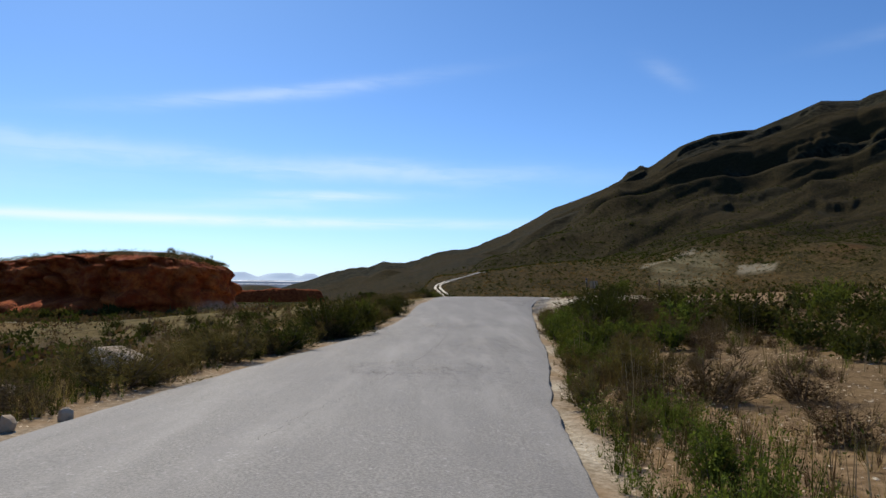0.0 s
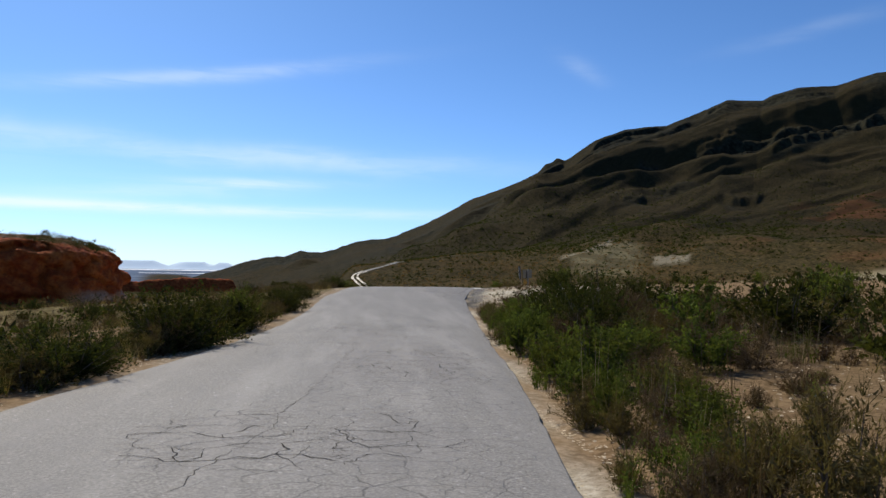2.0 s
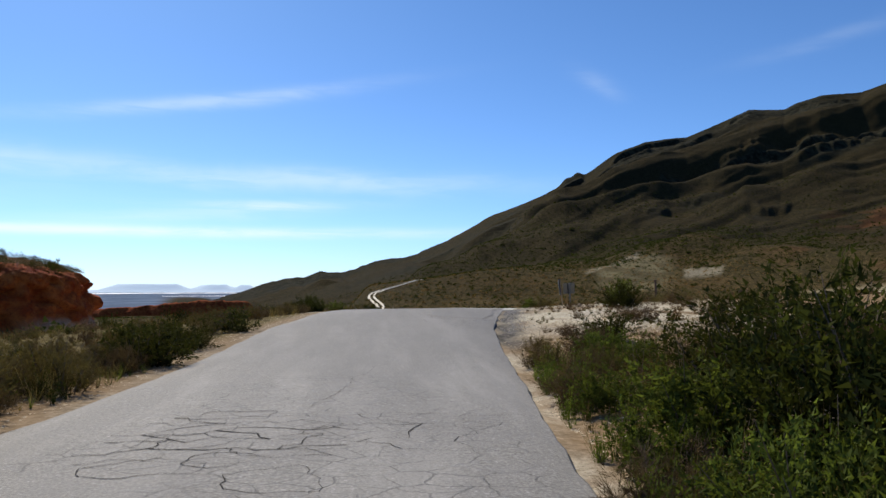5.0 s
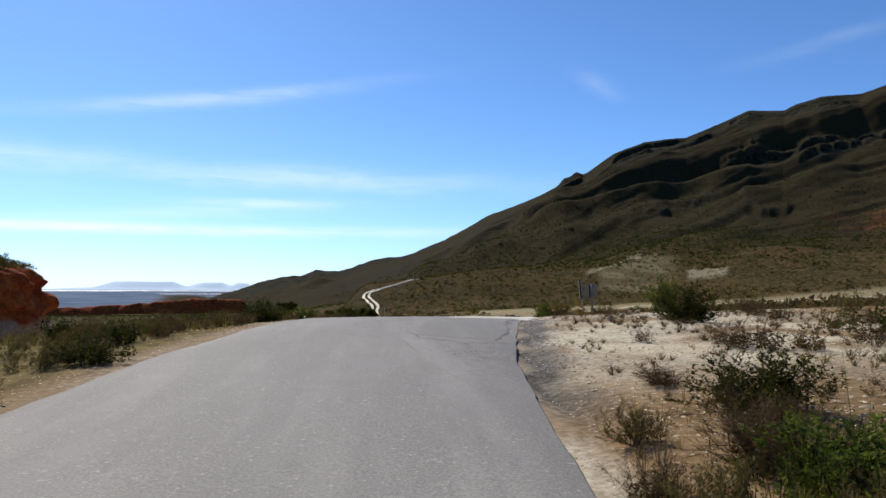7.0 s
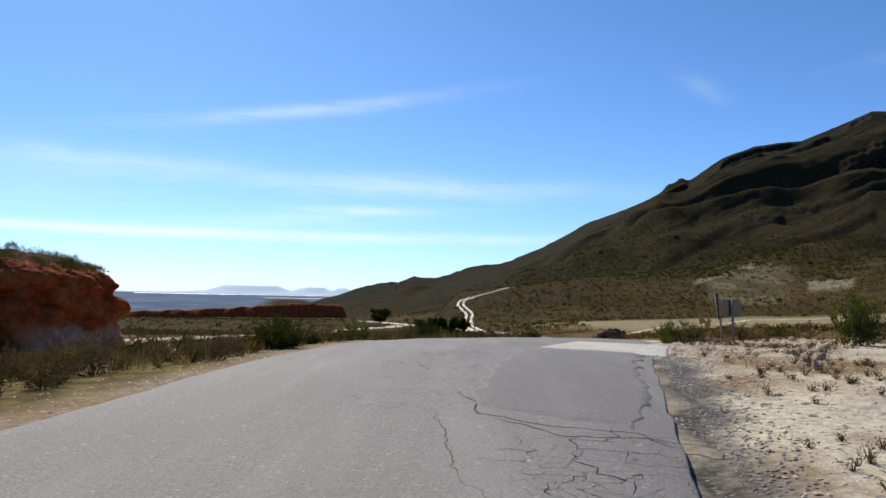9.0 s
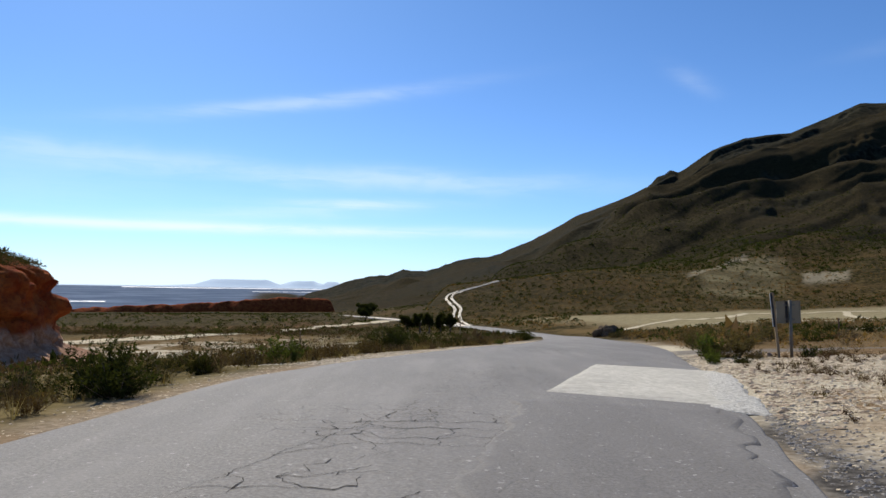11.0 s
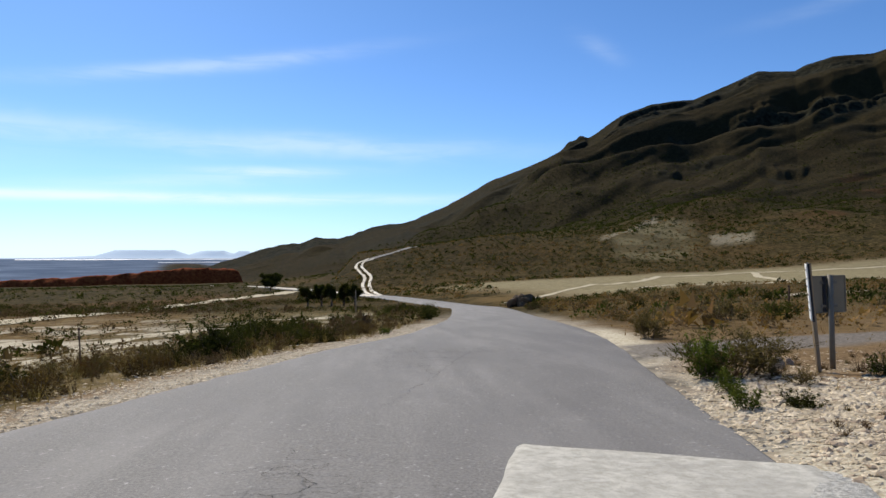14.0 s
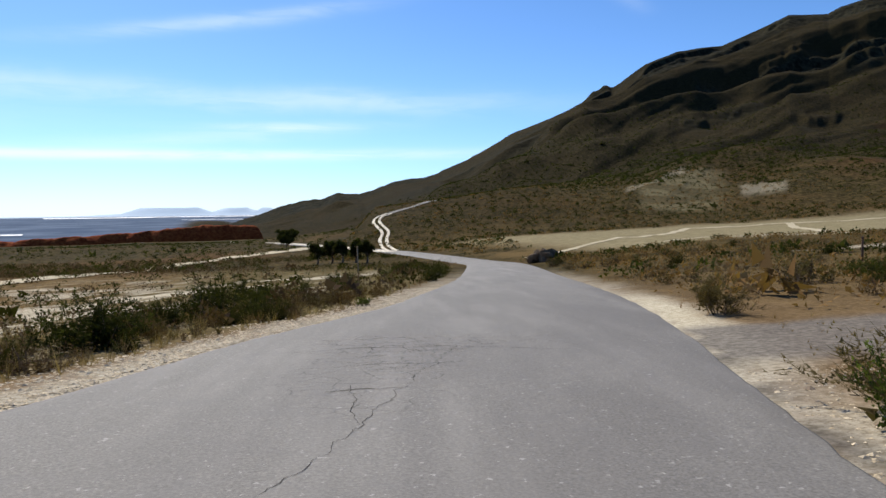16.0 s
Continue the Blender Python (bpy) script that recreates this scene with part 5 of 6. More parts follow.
def strip_region(rng):
    y = 1 + 33 * rng.rand() ** 1.3
    return right_edge(y) + 0.03 + abs(rng.normal(0, 0.25)), y


scatter_stones("gravel_stones", 5000, strip_region, 0.026, "crumbled stones along the asphalt edge", 6)
def slab_side(rng):
    y = rng.uniform(48.5, 60)
    return right_edge(y) + 0.35 + 3.2 * rng.rand() ** 1.2, y


scatter_stones("gravel_stones", 5000, slab_side, 0.055, "broken limestone rubble beside the concrete slab", 14)
scatter_stones("gravel_stones", 700, slab_side, 0.10, "larger broken stones beside the concrete slab", 15, TAN_ROCK)
scatter_stones("gravel_stones", 1500, heap_region, 0.085, "fist-sized limestone lumps near the sign", 10)
scatter_stones("gravel_stones", 5000, soil_region, 0.032, "small stones on bare reddish soil", 4)

# ---- shrubs ----
for row in [(-5.5, 9.6, 0.5, 0.9, "d"), (-5.3, 12.2, 0.85, 1.7, "y"), (-4.8, 16.0, 0.95, 1.7, "y"), (-4.2, 18.6, 0.90, 1.5, "o"), (-3.4, 22.3, 0.95, 1.3, "o"), (-2.95, 25.7, 1.0, 1.35, "o"), (-2.75, 26.5, 1.1, 0.8, "g"), (-2.4, 32.3, 0.79, 1.2, "o")]:
    shrub(*row)
for row in [(-3.45, 23.0, 1.35, 1.8, "o"), (-3.5, 22.0, 0.72, 0.84, "d"), (-2.4, 29.3, 0.56, 0.75, "y"), (-3.2, 30.1, 0.83, 1.38, "y"), (-2.5, 35.1, 0.65, 1.1, "o"), (-2.1, 38.7, 0.49, 0.9, "o"), (-2.5, 44.6, 0.57, 1.0, "d"), (-1.8, 46.2, 0.46, 0.8, "y"), (-2.9, 51.0, 0.49, 0.8, "o"), (-1.0, 50.0, 0.66, 0.7, "o"), (-2.9, 27.3, 0.8, 1.1, "y")]:
    shrub(*row)
for row in [(-1.5, 50.6, 0.84, 1.0, "o"), (-1.4, 51.9, 0.58, 0.8, "y"), (-2.2, 55.3, 0.41, 0.77, "o"), (-0.6, 57.1, 0.65, 1.05, "g"), (0.6, 76.7, 1.1, 1.6, "o"), (-2.0, 58.7, 0.44, 0.67, "y"), (0.5, 69.3, 1.1, 1.5, "o"), (2.2, 75.3, 0.58, 0.8, "o"), (2.9, 74.7, 0.62, 0.7, "o"), (3.8, 77.0, 0.40, 0.8, "y"), (-0.4, 68.0, 0.5, 1.0, "d"), (-0.9, 69.5, 0.5, 0.9, "y"), (-1.2, 87.6, 1.4, 2.3, "o"), (5.1, 75.7, 0.26, 0.5, "g"), (1.1, 65.8, 0.38, 0.95, "d"), (0.4, 73.6, 0.75, 1.0, "o")]:
    shrub(*row)
for row in [(2.15, 5.8, 0.57, 0.56, "g"), (3.8, 10.5, 0.73, 0.94, "d"), (5.0, 10.3, 0.62, 0.79, "d"), (4.0, 7.4, 0.54, 0.70, "d"), (3.6, 17.6, 1.0, 1.1, "g"), (3.0, 11.2, 0.95, 1.0, "y"), (2.85, 14.9, 0.57, 0.5, "g"), (3.45, 21.6, 0.86, 0.86, "g"), (3.25, 19.2, 0.82, 0.78, "g"), (6.5, 18.7, 0.56, 0.85, "d"), (4.2, 16.9, 0.45, 1.0, "y"), (9.4, 22.3, 1.57, 1.93, "o"), (4.8, 19.8, 0.7, 1.1, "g"), (4.9, 22.2, 1.35, 1.5, "o")]:
    shrub(*row)
for row in [(3.8, 22.6, 0.85, 0.85, "g"), (5.9, 27.0, 1.35, 1.9, "o"), (9.6, 30.2, 1.44, 2.4, "o"), (4.5, 21.5, 0.84, 1.1, "d"), (5.4, 31.2, 0.58, 1.1, "g"), (4.3, 25.1, 0.87, 1.2, "g"), (5.3, 24.4, 1.7, 1.6, "o"), (8.6, 39.3, 0.4, 0.9, "d"), (10.0, 44.4, 0.97, 1.2, "o"), (8.7, 38.6, 0.59, 1.17, "d"), (6.2, 33.8, 0.65, 1.1, "o"), (5.9, 35.6, 0.27, 0.5, "d"), (7.3, 40.2, 0.34, 0.3, "d")]:
    shrub(*row)
for row in [(12.9, 53.2, 1.35, 1.3, "g"), (15.7, 57.5, 0.92, 1.23, "d"), (10.6, 61.0, 0.85, 1.9, "y"), (10.1, 60.8, 0.75, 0.8, "g"), (9.7, 59.4, 0.35, 0.4, "g"), (10.9, 59.6, 0.3, 0.5, "y"), (12.4, 60.0, 0.35, 0.5, "g"), (13.0, 60.3, 0.3, 0.6, "y"), (9.3, 58.0, 0.27, 0.42, "g"), (9.9, 57.9, 0.22, 0.44, "o"), (12.6, 70.2, 0.85, 1.1, "y"), (18.1, 76.7, 1.0, 1.9, "y"), (9.6, 58.9, 0.25, 0.3, "g"), (16.5, 74.5, 0.6, 1.0, "d")]:
    shrub(*row)


def gather(rows, kind, label):
    """Many like shrubs joined into one body of scrub."""
    F, T = [], []
    for x, y, h, w in rows:
        fol, bra = light[kind][plant_rng.randint(3)]
        co = np.empty(len(fol.vertices) * 3, np.float32)
        fol.vertices.foreach_get("co", co)
        a = plant_rng.uniform(0, 6.28)
        q = co.reshape(-1, 3, 3)[::2]
        m = q.mean(1, keepdims=True)
        q = m + (q - m) * 1.3
        X = (q[..., 0] * math.cos(a) - q[..., 1] * math.sin(a)) * w / 0.95 + x
        Y = (q[..., 0] * math.sin(a) + q[..., 1] * math.cos(a)) * w / 0.95 + y
        F.append(np.stack([X, Y, q[..., 2] * h / 0.95 + lie(x, y)], -1))
        T.append(np.full(len(q), plant_rng.rand()))
    tagged(new("scrub", quads_mesh("scrub", np.concatenate(F), KINDS[kind][4], np.concatenate(T))), label, "scrub", kind="stuff")


def fill(n, place, heights, kinds, seed, gap=0.33, loose=""):
    rng = np.random.RandomState(seed)
    done = tries = 0
    heap = {}
    while done < n and tries < n * 12:
        tries += 1
        x, y = place(rng)
        h = rng.uniform(*heights)
        w = h * rng.uniform(0.95, 1.5)
        if any((x - a) ** 2 + (y - b) ** 2 < (gap * (w + c)) ** 2 for a, b, c in taken):
            continue
        if left_edge(y) - 0.35 * w < x < right_edge(y) + 0.35 * w:
            continue
        kind = kinds[rng.randint(len(kinds))]
        if loose:
            heap.setdefault(kind, []).append((x, y, h, w))
            taken.append((x, y, w))
        else:
            shrub(x, y, h, w, kind)
        done += 1
    for kind, rows in sorted(heap.items()):
        gather(rows, kind, {"g": "green", "o": "dark olive", "y": "grey-green", "d": "dry brown", "r": "russet"}[kind] + " bushes " + loose)


def belt(side, y0, y1, u0, u1, bare=False):
    def place(rng):
        while True:
            y = rng.uniform(y0, y1)
            u = rng.uniform(u0, u1)
            x = right_edge(y) + u if side > 0 else left_edge(y) - u
            if not (bare and 5.5 < y < 19 and u > 1.9 and u < 7):
                return x, y
    return place


fill(34, belt(1, 10, 33, 0.35, 2.2), (0.3, 0.65), "yydgydydg", 1, 0.30)
fill(36, belt(1, 17, 35, 1.8, 9), (0.4, 1.2), "oodgydyd", 2, 0.27)
fill(12, belt(1, 6.5, 20, 0.4, 1.5), (0.25, 0.5), "dyydg", 12, 0.28)
fill(15, belt(1, 6.5, 19, 2.4, 6.8), (0.2, 0.38), "ddyd", 13, 0.6)
fill(22, belt(1, 2, 22, 1.4, 9, True), (0.25, 0.6), "dddyy", 3)
fill(46, belt(1, 14, 34, 6, 20), (0.5, 1.5), "oogyo", 4, 0.26, "behind the roadside shrubs")
fill(40, belt(1, 36, 62, 5, 26), (0.3, 0.9), "ddoyg", 5, 0.33, "on the stony waste ground")
fill(20, belt(-1, 11, 36, 0.55, 1.7), (0.3, 0.6), "yydydo", 16, 0.30)
fill(40, belt(-1, 7, 48, 0.5, 4.5), (0.22, 0.5), "ydydyo", 6, 0.34)
fill(26, belt(-1, 32, 50, 1.0, 5), (0.35, 0.65), "ddyo", 18, 0.36)
fill(80, belt(-1, 3, 50, 2.5, 16), (0.3, 0.8), "dyodo", 7, 0.33, "on the slope below the road")
fill(58, belt(-1, 53, 82, 1.4, 5.0), (0.35, 0.65), "rrdryo", 44, 0.33)
fill(18, belt(1, 36, 50, 4.5, 10), (0.3, 0.6), "drdr", 45, 0.4)
fill(12, belt(-1, 34, 50, 0.9, 3.5), (0.35, 0.6), "rrdr", 46, 0.36)
fill(80, belt(-1, 46, 88, 2.0, 12), (0.18, 0.48), "rydyyr", 8, 0.40, "along the road shoulder")
fill(50, belt(-1, 78, 128, 0.8, 9), (0.4, 0.9), "oodyo", 9, 0.33, "lining the bend")
fill(80, belt(1, 70, 126, 0.8, 20), (0.35, 0.9), "oodydd", 10, 0.33, "on the flats beyond the sign")


# ---- grasses and far scrub, joined ----
def tufts(name, n, place, height, mat, label, seed, blades=10, lean=1.0):
    rng = np.random.RandomState(seed)
    XY = np.array([place(rng) for _ in range(n)])
    Z = lay(XY[:, 0], XY[:, 1])[0]
    H = height * rng.lognormal(0, 0.35, n)
    c = np.repeat(np.column_stack([XY, Z]), blades, 0)
    h = np.repeat(H, blades)[:, None]
    k = len(c)
    a = rng.uniform(0, 2 * np.pi, k)
    c = c + np.column_stack([np.cos(a), np.sin(a), 0 * a]) * h * 0.16 * rng.rand(k)[:, None]
    d = np.column_stack([np.cos(a) * lean * rng.rand(k), np.sin(a) * lean * rng.rand(k), np.ones(k)]) * h * rng.uniform(0.6, 1.1, k)[:, None]
    s = np.column_stack([-np.sin(a), np.cos(a), 0 * a]) * (0.002 + 0.006 * h)
    q = np.stack([c - s, c + s, c + d + s * 0.15, c + d - s * 0.15], 1)
    return tagged(new(name, quads_mesh(name, q, mat, np.repeat(rng.rand(n), blades))), label, "grass", kind="stuff")


def near_any(u_most, y0, y1, edge=0.15):
    def place(rng):
        while True:
            y = rng.uniform(y0, y1)
            u = edge + abs(rng.normal(0, u_most))
            x = right_edge(y) + u if rng.rand() < 0.5 else left_edge(y) - u
            if rough_noise(x / 1.7, y / 1.7) > 0.42:
                return x, y
    return place


def sprigs(name, n, place, height, mat, label, seed, stems=9, leaves=6, leaf=(0.05, 0.018), lean=0.55):
    """Low leafy herbs: thin stems with leaves along them, joined."""
    rng = np.random.RandomState(seed)
    XY = np.array([place(rng) for _ in range(n)])
    Z = lay(XY[:, 0], XY[:, 1])[0]
    H = np.repeat(height * rng.lognormal(0, 0.35, n), stems)
    P = np.repeat(np.column_stack([XY, Z - 0.01]), stems, 0)
    k = len(P)
    a = rng.uniform(0, 6.283, k)
    P[:, :2] += 0.16 * H[:, None] * np.column_stack([np.cos(a), np.sin(a)]) * rng.rand(k)[:, None]
    d = np.column_stack([np.cos(a) * lean * rng.rand(k), np.sin(a) * lean * rng.rand(k), np.ones(k)]) * (H * rng.uniform(0.5, 1.1, k))[:, None]
    s = np.column_stack([-np.sin(a), np.cos(a), 0 * a]) * 0.005
    stalk = np.stack([P - s, P + s, P + d], 1)
    P2, d2 = np.repeat(P, leaves, 0), np.repeat(d, leaves, 0)
    u = rng.uniform(0.12, 1.0, len(P2))[:, None]
    c = P2 + d2 * u + 0.02 * rng.normal(size=P2.shape)
    q = leaves_at(rng, c, d2 / np.linalg.norm(d2, axis=1)[:, None], leaf[0], leaf[1], 0.75)
    mood = np.repeat(np.clip(0.45 + 0.28 * rng.normal(size=n), 0, 1), stems)
    return tagged(new(name, quads_mesh(name, np.concatenate([stalk, q]), mat, np.concatenate([mood, np.repeat(mood, leaves)]))), label, "herbs", kind="stuff")


def cover(side, y0, y1, u0, u1, bare=0.08, drift=0.0, cut=0.36):
    def place(rng):
        while True:
            y = rng.uniform(y0, y1)
            u = rng.uniform(u0, u1)
            x = right_edge(y) + u if side > 0 else left_edge(y) - u
            if side > 0 and 5.5 < y < 19 and 1.9 < u < 7 and rng.rand() > bare:
                continue
            if side > 0 and y < 11 and rng.rand() > 0.7:
                continue
            if layered(x / 1.3 + drift, y / 1.3 - drift, 2) > cut:
                return float(x), float(y)
    return place


sprigs("green_herbs", 300, cover(1, 3, 32.5, 0.25, 1.5, 0.08, 2.0, 0.52), 0.34, GREEN, "leafy green herbs along the asphalt edge", 31, 9, 9, (0.036, 0.015), 0.4)
sprigs("green_herbs", 160, cover(1, 9, 32.5, 1.2, 6, 0.08, 5.0, 0.56), 0.42, GREEN, "leafy green herbs among the shrubs", 41, 9, 9, (0.036, 0.015), 0.4)
sprigs("brown_herbs", 620, cover(1, 2, 33, 0.35, 9, 0.12, 8.0, 0.50), 0.34, DRY, "dead brown herbs among the shrubs", 32, 11, 4, (0.024, 0.010), 0.6)
sprigs("olive_herbs", 300, cover(1, 2, 33, 0.35, 10, 0.04, 11.0, 0.52), 0.32, OLIVE, "low dark green herbs among the shrubs", 33, 9, 8, (0.034, 0.014))
sprigs("grey_herbs", 420, cover(1, 2, 33, 0.4, 9, 0.10, 14.0, 0.48), 0.30, GREY, "low grey-green herbs among the shrubs", 34, 10, 7, (0.032, 0.009))
sprigs("dead_stalks", 260, cover(1, 3, 33, 0.5, 7, 0.15, 17.0, 0.46), 0.55, STALK, "pale dead flower stalks standing among the shrubs", 42, 4, 7, (0.014, 0.012), 0.25)
sprigs("brown_herbs", 700, cover(-1, 1, 35, 0.7, 7), 0.26, DRY, "dead brown herbs below the road shoulder", 35, 9, 5, (0.05, 0.012))
sprigs("grey_herbs", 700, cover(-1, 1, 35, 0.7, 7), 0.28, GREY, "low grey-green herbs below the road shoulder", 36)
sprigs("brown_herbs", 420, cover(1, 34, 63, 0.9, 9, 0.1, 3.0, 0.50), 0.13, DRY, "low brown plants on the stony lot", 38, 20, 5, (0.026, 0.010), 1.5)
sprigs("grey_herbs", 160, cover(1, 34, 63, 0.9, 9, 0.1, 6.0, 0.50), 0.12, GREY, "low grey plants on the stony lot", 43, 16, 5, (0.026, 0.010), 1.3)
sprigs("grey_herbs", 420, cover(-1, 35, 84, 1.3, 9), 0.2, GREY, "low grey herbs along the shoulder", 39, 9, 6, (0.05, 0.02), 0.8)
sprigs("brown_herbs", 900, cover(-1, 35, 90, 1.2, 14), 0.22, DRY, "low brown herbs along the shoulder", 40, 9, 6, (0.05, 0.02), 0.8)
sprigs("olive_herbs", 500, cover(-1, 1, 35, 0.3, 4), 0.32, OLIVE, "low dark green herbs below the road shoulder", 37)


tufts("dry_grass", 900, cover(-1, 4, 34, 0.5, 5), 0.24, STRAW, "tall yellow grass among the roadside bushes", 17, 12)
tufts("dry_grass", 2000, near_any(5, 0, 37, 0.5), 0.13, STRAW, "dry straw-coloured grass along the verges", 1)
tufts("dry_grass", 1500, near_any(7, 36, 90, 1.2), 0.07, STRAW, "dry straw-coloured grass on the stony verge", 2)
tufts("green_herbs", 700, near_any(2.0, 2, 32, 0.25), 0.16, GREEN, "low green herbs beside the asphalt", 3, 12, 0.9)
tufts("dry_herbs", 1200, near_any(6, 2, 33, 0.4), 0.12, DRY, "low brown dead herbs among the shrubs", 4, 12, 0.8)
tufts("dry_grass", 2600, cover(-1, 44, 84, 0.8, 16), 0.2, STRAW, "tufts of straw-coloured grass beside the shoulder", 15, 9)
tufts("dry_grass", 2200, near_any(26, 69, 150, 0.6), 0.28, RUSSET, "dry grass over the scrub flats", 5, 8)


def clumps(name, n, place, size, mat, label, seed, leaves=16, leaf=0.42):
    """Small rounded scrub bushes, each a handful of leaf sprays."""
    rng = np.random.RandomState(seed)
    XY = np.array([place(rng) for _ in range(n)])
    Z = lay(XY[:, 0], XY[:, 1])[0]
    S = size * rng.lognormal(0, 0.4, n)
    c = np.repeat(np.column_stack([XY, Z]), leaves, 0)
    s = np.repeat(S, leaves)[:, None]
    k = len(c)
    d = rng.normal(size=(k, 3))
    d[:, 2] = np.abs(d[:, 2])
    d /= np.linalg.norm(d, axis=1)[:, None]
    q = leaves_at(rng, c + d * s * np.array([0.36, 0.36, 0.34]) * rng.uniform(0.4, 1, k)[:, None], d, 1.0, 1.0, 0.8)
    m = q.mean(1, keepdims=True)
    q = m + (q - m) * (s[:, :, None] * leaf)
    q[:, :, 2] = np.maximum(q[:, :, 2], np.repeat(Z, leaves)[:, None] - 0.05 * s)
    return tagged(new(name, quads_mesh(name, q, mat, np.repeat(rng.rand(n), leaves))), label, "scrub", kind="stuff")


def area(x0, x1, y0, y1, cut=0.45, cell=14, keep=None):
    def place(rng):
        while True:
            x, y = rng.uniform(x0, x1), rng.uniform(y0, y1)
            if left_edge(y) - 1.5 < x < right_edge(y) + 1.5 and y < 430:
                continue
            if layered(x / cell, y / cell, 2) < cut:
                continue
            if keep is not None and not keep(x, y):
                continue
            return x, y
    return place


not_pit = lambda x, y: not (x < left_edge(y) - 5 and 60 < y < 122 and x > -52 and layered(x / 5, y / 2.6, 3) > 0.40)
not_terrace = lambda x, y: not (138 < y - 0.12 * x < 220 and x > 27)
off_trees = lambda x, y: not (-14 < x < 9 and 132 < y < 170)
clumps("scrub", 1900, area(-70, 8, 82, 190, 0.42, 12, lambda x, y: not_pit(x, y) and off_trees(x, y)), 0.5, OLIVE, "dark low scrub on the flats", 1, 24, 0.24)
clumps("scrub", 1900, area(-70, 8, 62, 190, 0.36, 9, lambda x, y: not_pit(x, y) and off_trees(x, y)), 0.45, DRY, "brown dry scrub on the flats", 2, 24, 0.24)
clumps("scrub", 900, area(-60, -7, 8, 84, 0.40, 7), 0.5, DRY, "brown dry scrub beside the red mound", 21, 34, 0.20)
clumps("scrub", 700, area(-60, -8, 8, 84, 0.45, 7), 0.55, OLIVE, "dark low scrub beside the red mound", 22, 34, 0.20)
clumps("scrub", 900, area(22, 75, -20, 70, 0.42, 9), 0.6, OLIVE, "dark low scrub beyond the roadside shrubs", 27, 14, 0.3)
clumps("scrub", 900, area(18, 75, -20, 70, 0.38, 9), 0.5, DRY, "brown scrub beyond the roadside shrubs", 28, 14, 0.3)
clumps("scrub", 800, area(14, 110, 70, 145, 0.48, 12, not_terrace), 0.65, OLIVE, "dark low scrub below the hill", 3, 30, 0.24)
clumps("scrub", 3600, area(12, 110, 70, 145, 0.30, 9, not_terrace), 0.42, RUSSET, "russet dry grass below the hill", 4, 16, 0.25)
clumps("scrub", 5200, area(-10, 260, 178, 420, 0.40, 22, not_terrace), 0.7, OLIVE, "dark shrubs dotting the lower hillside", 5, 14, 0.34)
clumps("scrub", 5200, area(-40, 560, 380, 760, 0.46, 40), 1.3, OLIVE, "dark shrubs dotting the mountain slope", 6, 10, 0.36)
def on_shoulder(rng):
    while True:
        b, d = radians(rng.uniform(1.5, 34)), rng.uniform(285, 560)
        x, y = 5 + d * math.sin(b), 45 + d * math.cos(b)
        if layered(x / 30 + 5, y / 30, 3) > 0.36 + 0.006 * max(math.degrees(b) - 17, 0):
            return x, y


clumps("scrub", 9500, on_shoulder, 0.95, OLIVE, "dark low bushes crowding the shoulder of the hill", 29, 9, 0.38)
clumps("scrub", 2600, area(-160, -20, 150, 470, 0.40, 25), 0.7, OLIVE, "dark shrubs on the far flats", 7, 14, 0.34)
clumps("scrub", 2500, area(-12, 150, 174, 345, 0.30, 15, not_terrace), 0.6, RUSSET, "dry russet bushes on the lower slope", 25, 12, 0.34)
clumps("scrub", 3000, area(-12, 150, 174, 345, 0.30, 15, not_terrace), 0.55, OLIVE, "small dark bushes on the lower slope", 26, 12, 0.34)
# scrub on top of the red mound
mrng = np.random.RandomState(5)
idx = np.argwhere((din > 3.6) & (mx > -95) & ((din < 6.5) | (mrng.rand(*din.shape) < 0.3)))
pick = idx[mrng.randint(len(idx), size=1500)]


def mound_clumps(name, n, size, mat, label, seed, leaves=64):
    rng = np.random.RandomState(seed)
    P = np.array([[mx[i, j], my[i, j], mz[i, j]] for i, j in pick[:n]])
    c = np.repeat(P, leaves, 0)
    s = np.repeat(size * rng.lognormal(0, 0.4, n), leaves)[:, None]
    k = len(c)
    d = rng.normal(size=(k, 3))
    d[:, 2] = np.abs(d[:, 2])
    d /= np.linalg.norm(d, axis=1)[:, None]
    q = leaves_at(rng, c + d * s * 0.3 * rng.rand(k)[:, None], d, 1.0, 0.5, 0.6)
    m = q.mean(1, keepdims=True)
    q = m + (q - m) * (s[:, :, None] * 0.17)
    return tagged(new(name, quads_mesh(name, q, mat)), label, "scrub", kind="stuff")


mound_clumps("scrub", 850, 0.46, OLIVE, "small dark shrubs on top of the red mound", 3, 40)
pick = pick[::-1]
mound_clumps("dry_grass", 640, 0.36, DRY, "dry grass on top of the red mound", 4, 40)


foot = np.argwhere((din > -0.6) & (din < 1.3) & (my < 90) & (mx > -75) & (mx < -27))
pick = foot[mrng.randint(len(foot), size=260)]
mound_clumps("scrub", 150, 1.5, OLIVE, "dark bushes along the foot of the red mound", 6, 110)
pick = pick[150:]
mound_clumps("scrub", 100, 1.2, GREY, "grey bushes along the foot of the red mound", 7, 110)


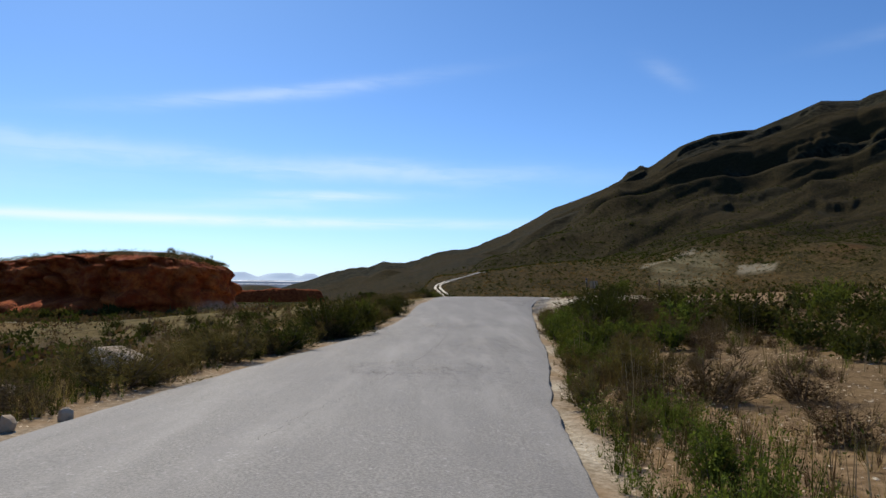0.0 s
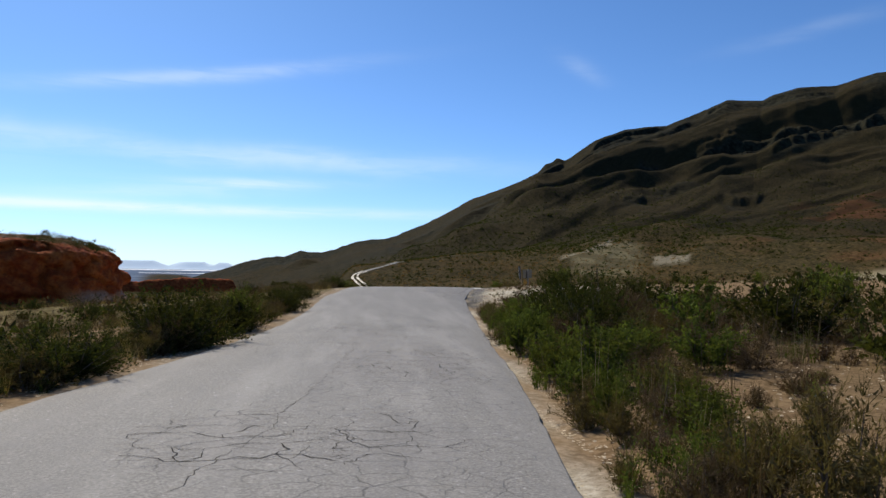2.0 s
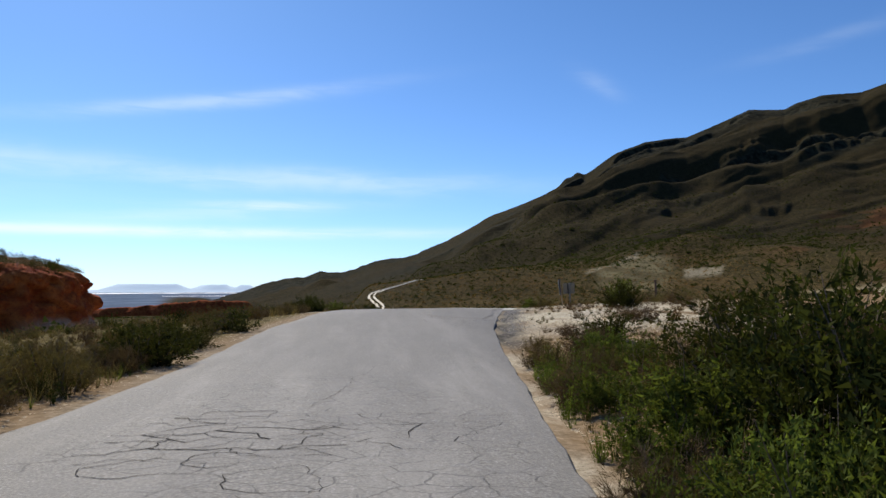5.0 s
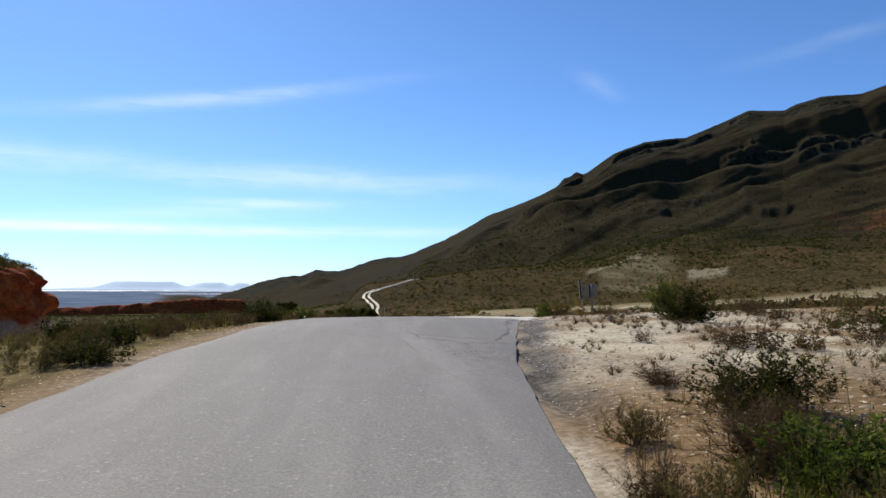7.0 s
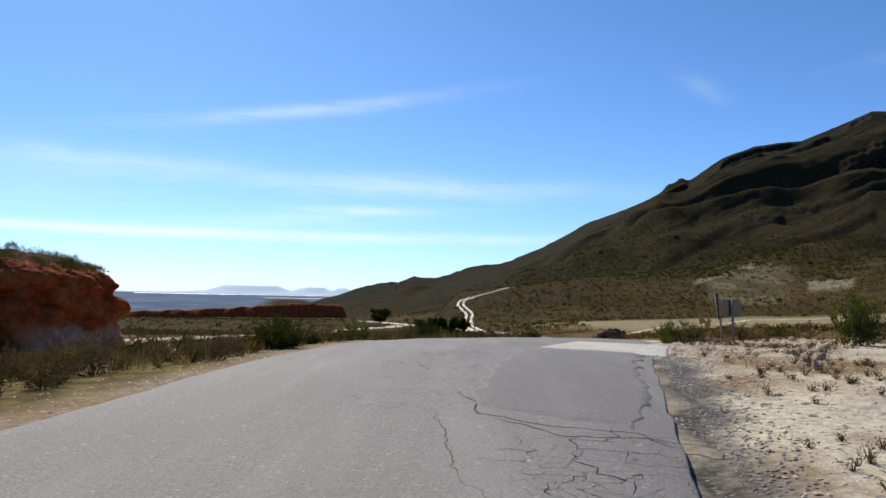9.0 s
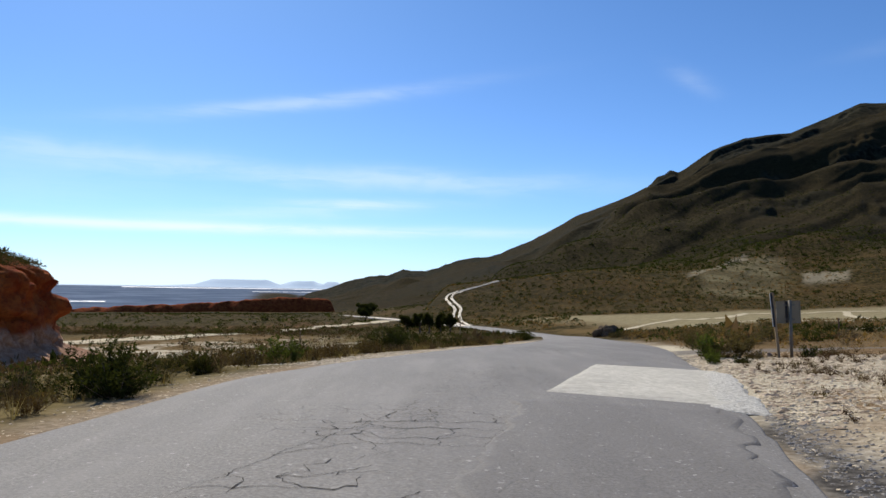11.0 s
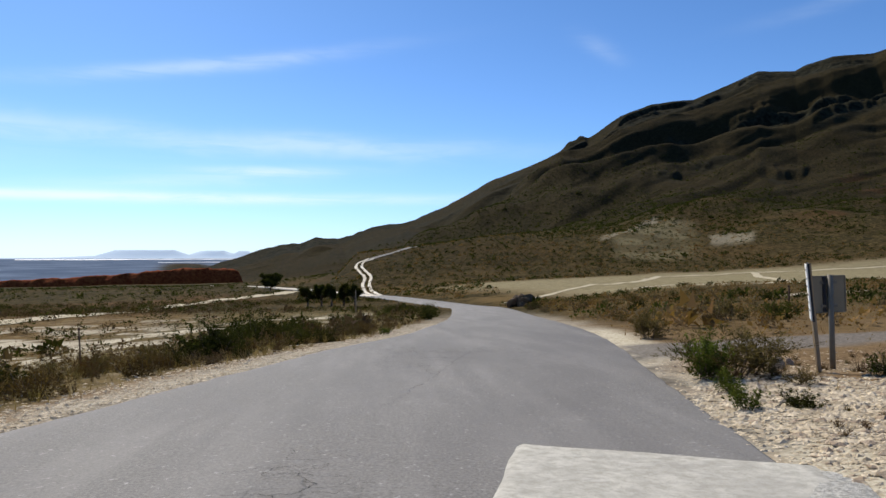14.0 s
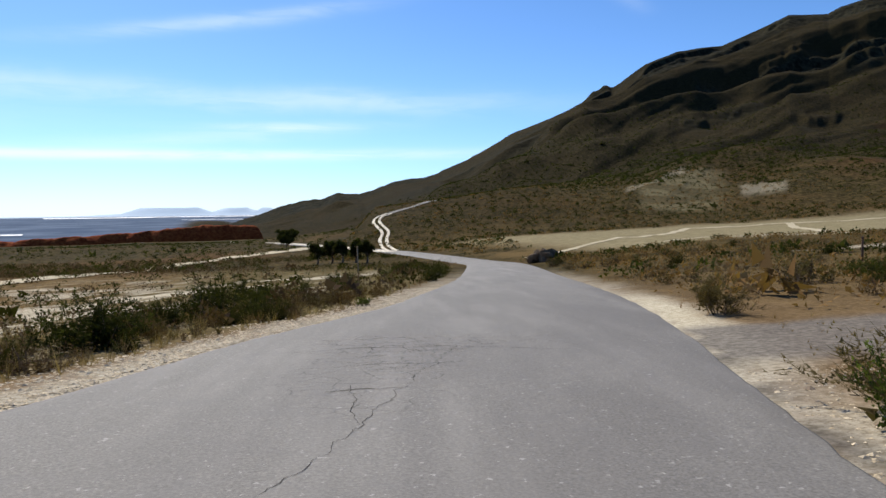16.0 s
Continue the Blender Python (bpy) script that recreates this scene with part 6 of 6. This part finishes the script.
# ---- trees ----
def tree(x, y, h, w, seed, label, dense=90, leaf=0.11, low=0.2):
    rng = np.random.RandomState(seed)
    ob = new("tree")
    ob.matrix_basis = pose(x, y, lie(x, y) - 0.05)
    fork = h * 0.3
    trunk = [tube([(0, 0, -0.2), (0.03 * h, 0.01, fork * 0.5), (0.02 * h, 0.02 * h, fork)], [h * 0.05, h * 0.038, h * 0.032], 8)]
    limbs, cen = [], []
    for k in range(7):
        a = 2 * math.pi * k / 7 + rng.uniform(-0.3, 0.3)
        e = np.array([math.cos(a) * w * 0.36 * rng.uniform(0.5, 1.1), math.sin(a) * w * 0.36 * rng.uniform(0.5, 1.1), h * rng.uniform(0.38, 0.88)])
        m = np.array([0.02 * h, 0.02 * h, fork]) * 0.5 + e * 0.5 + rng.normal(0, 0.04 * h, 3)
        limbs.append(tube([(0.02 * h, 0.02 * h, fork), m, e], [h * 0.022, h * 0.014, h * 0.005], 5))
        for _ in range(7):
            cc = e + rng.normal(0, 1, 3) * np.array([0.10 * w, 0.10 * w, 0.09 * h])
            cen.append(cc + rng.normal(0, 1, (dense, 3)) * np.array([0.062 * w, 0.062 * w, 0.05 * h]))
    cen = np.concatenate(cen)
    cen[:, 2] = np.where(cen[:, 2] < h * low, h * (low + 0.4 * rng.rand(len(cen))), np.minimum(cen[:, 2], h * (0.78 + 0.22 * rng.rand(len(cen)))))
    q = leaves_at(rng, cen, np.tile([0, 0, 0.3], (len(cen), 1)), leaf * h ** 0.6, 0.55 * leaf * h ** 0.6, 1.0)
    part("trunk", mesh_from("trunk", *joined(trunk), BARK, True), ob)
    for v, f in limbs:
        part("limb", mesh_from("limb", v, f, BARK, True), ob)
    part("crown", quads_mesh("crown", q, OLIVE), ob)
    return tagged(ob, label, "tree", group="trees beyond the bend")


for k, (x, y, h, w) in enumerate([(-5.8, 158, 3.1, 2.8), (-3.9, 159, 3.3, 1.9), (-2.3, 157, 3.4, 1.9), (-0.7, 160, 3.5, 1.8), (1.0, 158, 3.4, 2.3)]):
    tree(x, y, h, w, 50 + k, "small dark olive tree in a roadside row")
tree(-27.7, 270, 5.4, 5.2, 70, "lone dark round tree beside the far road", 170, 0.2, 0.04)
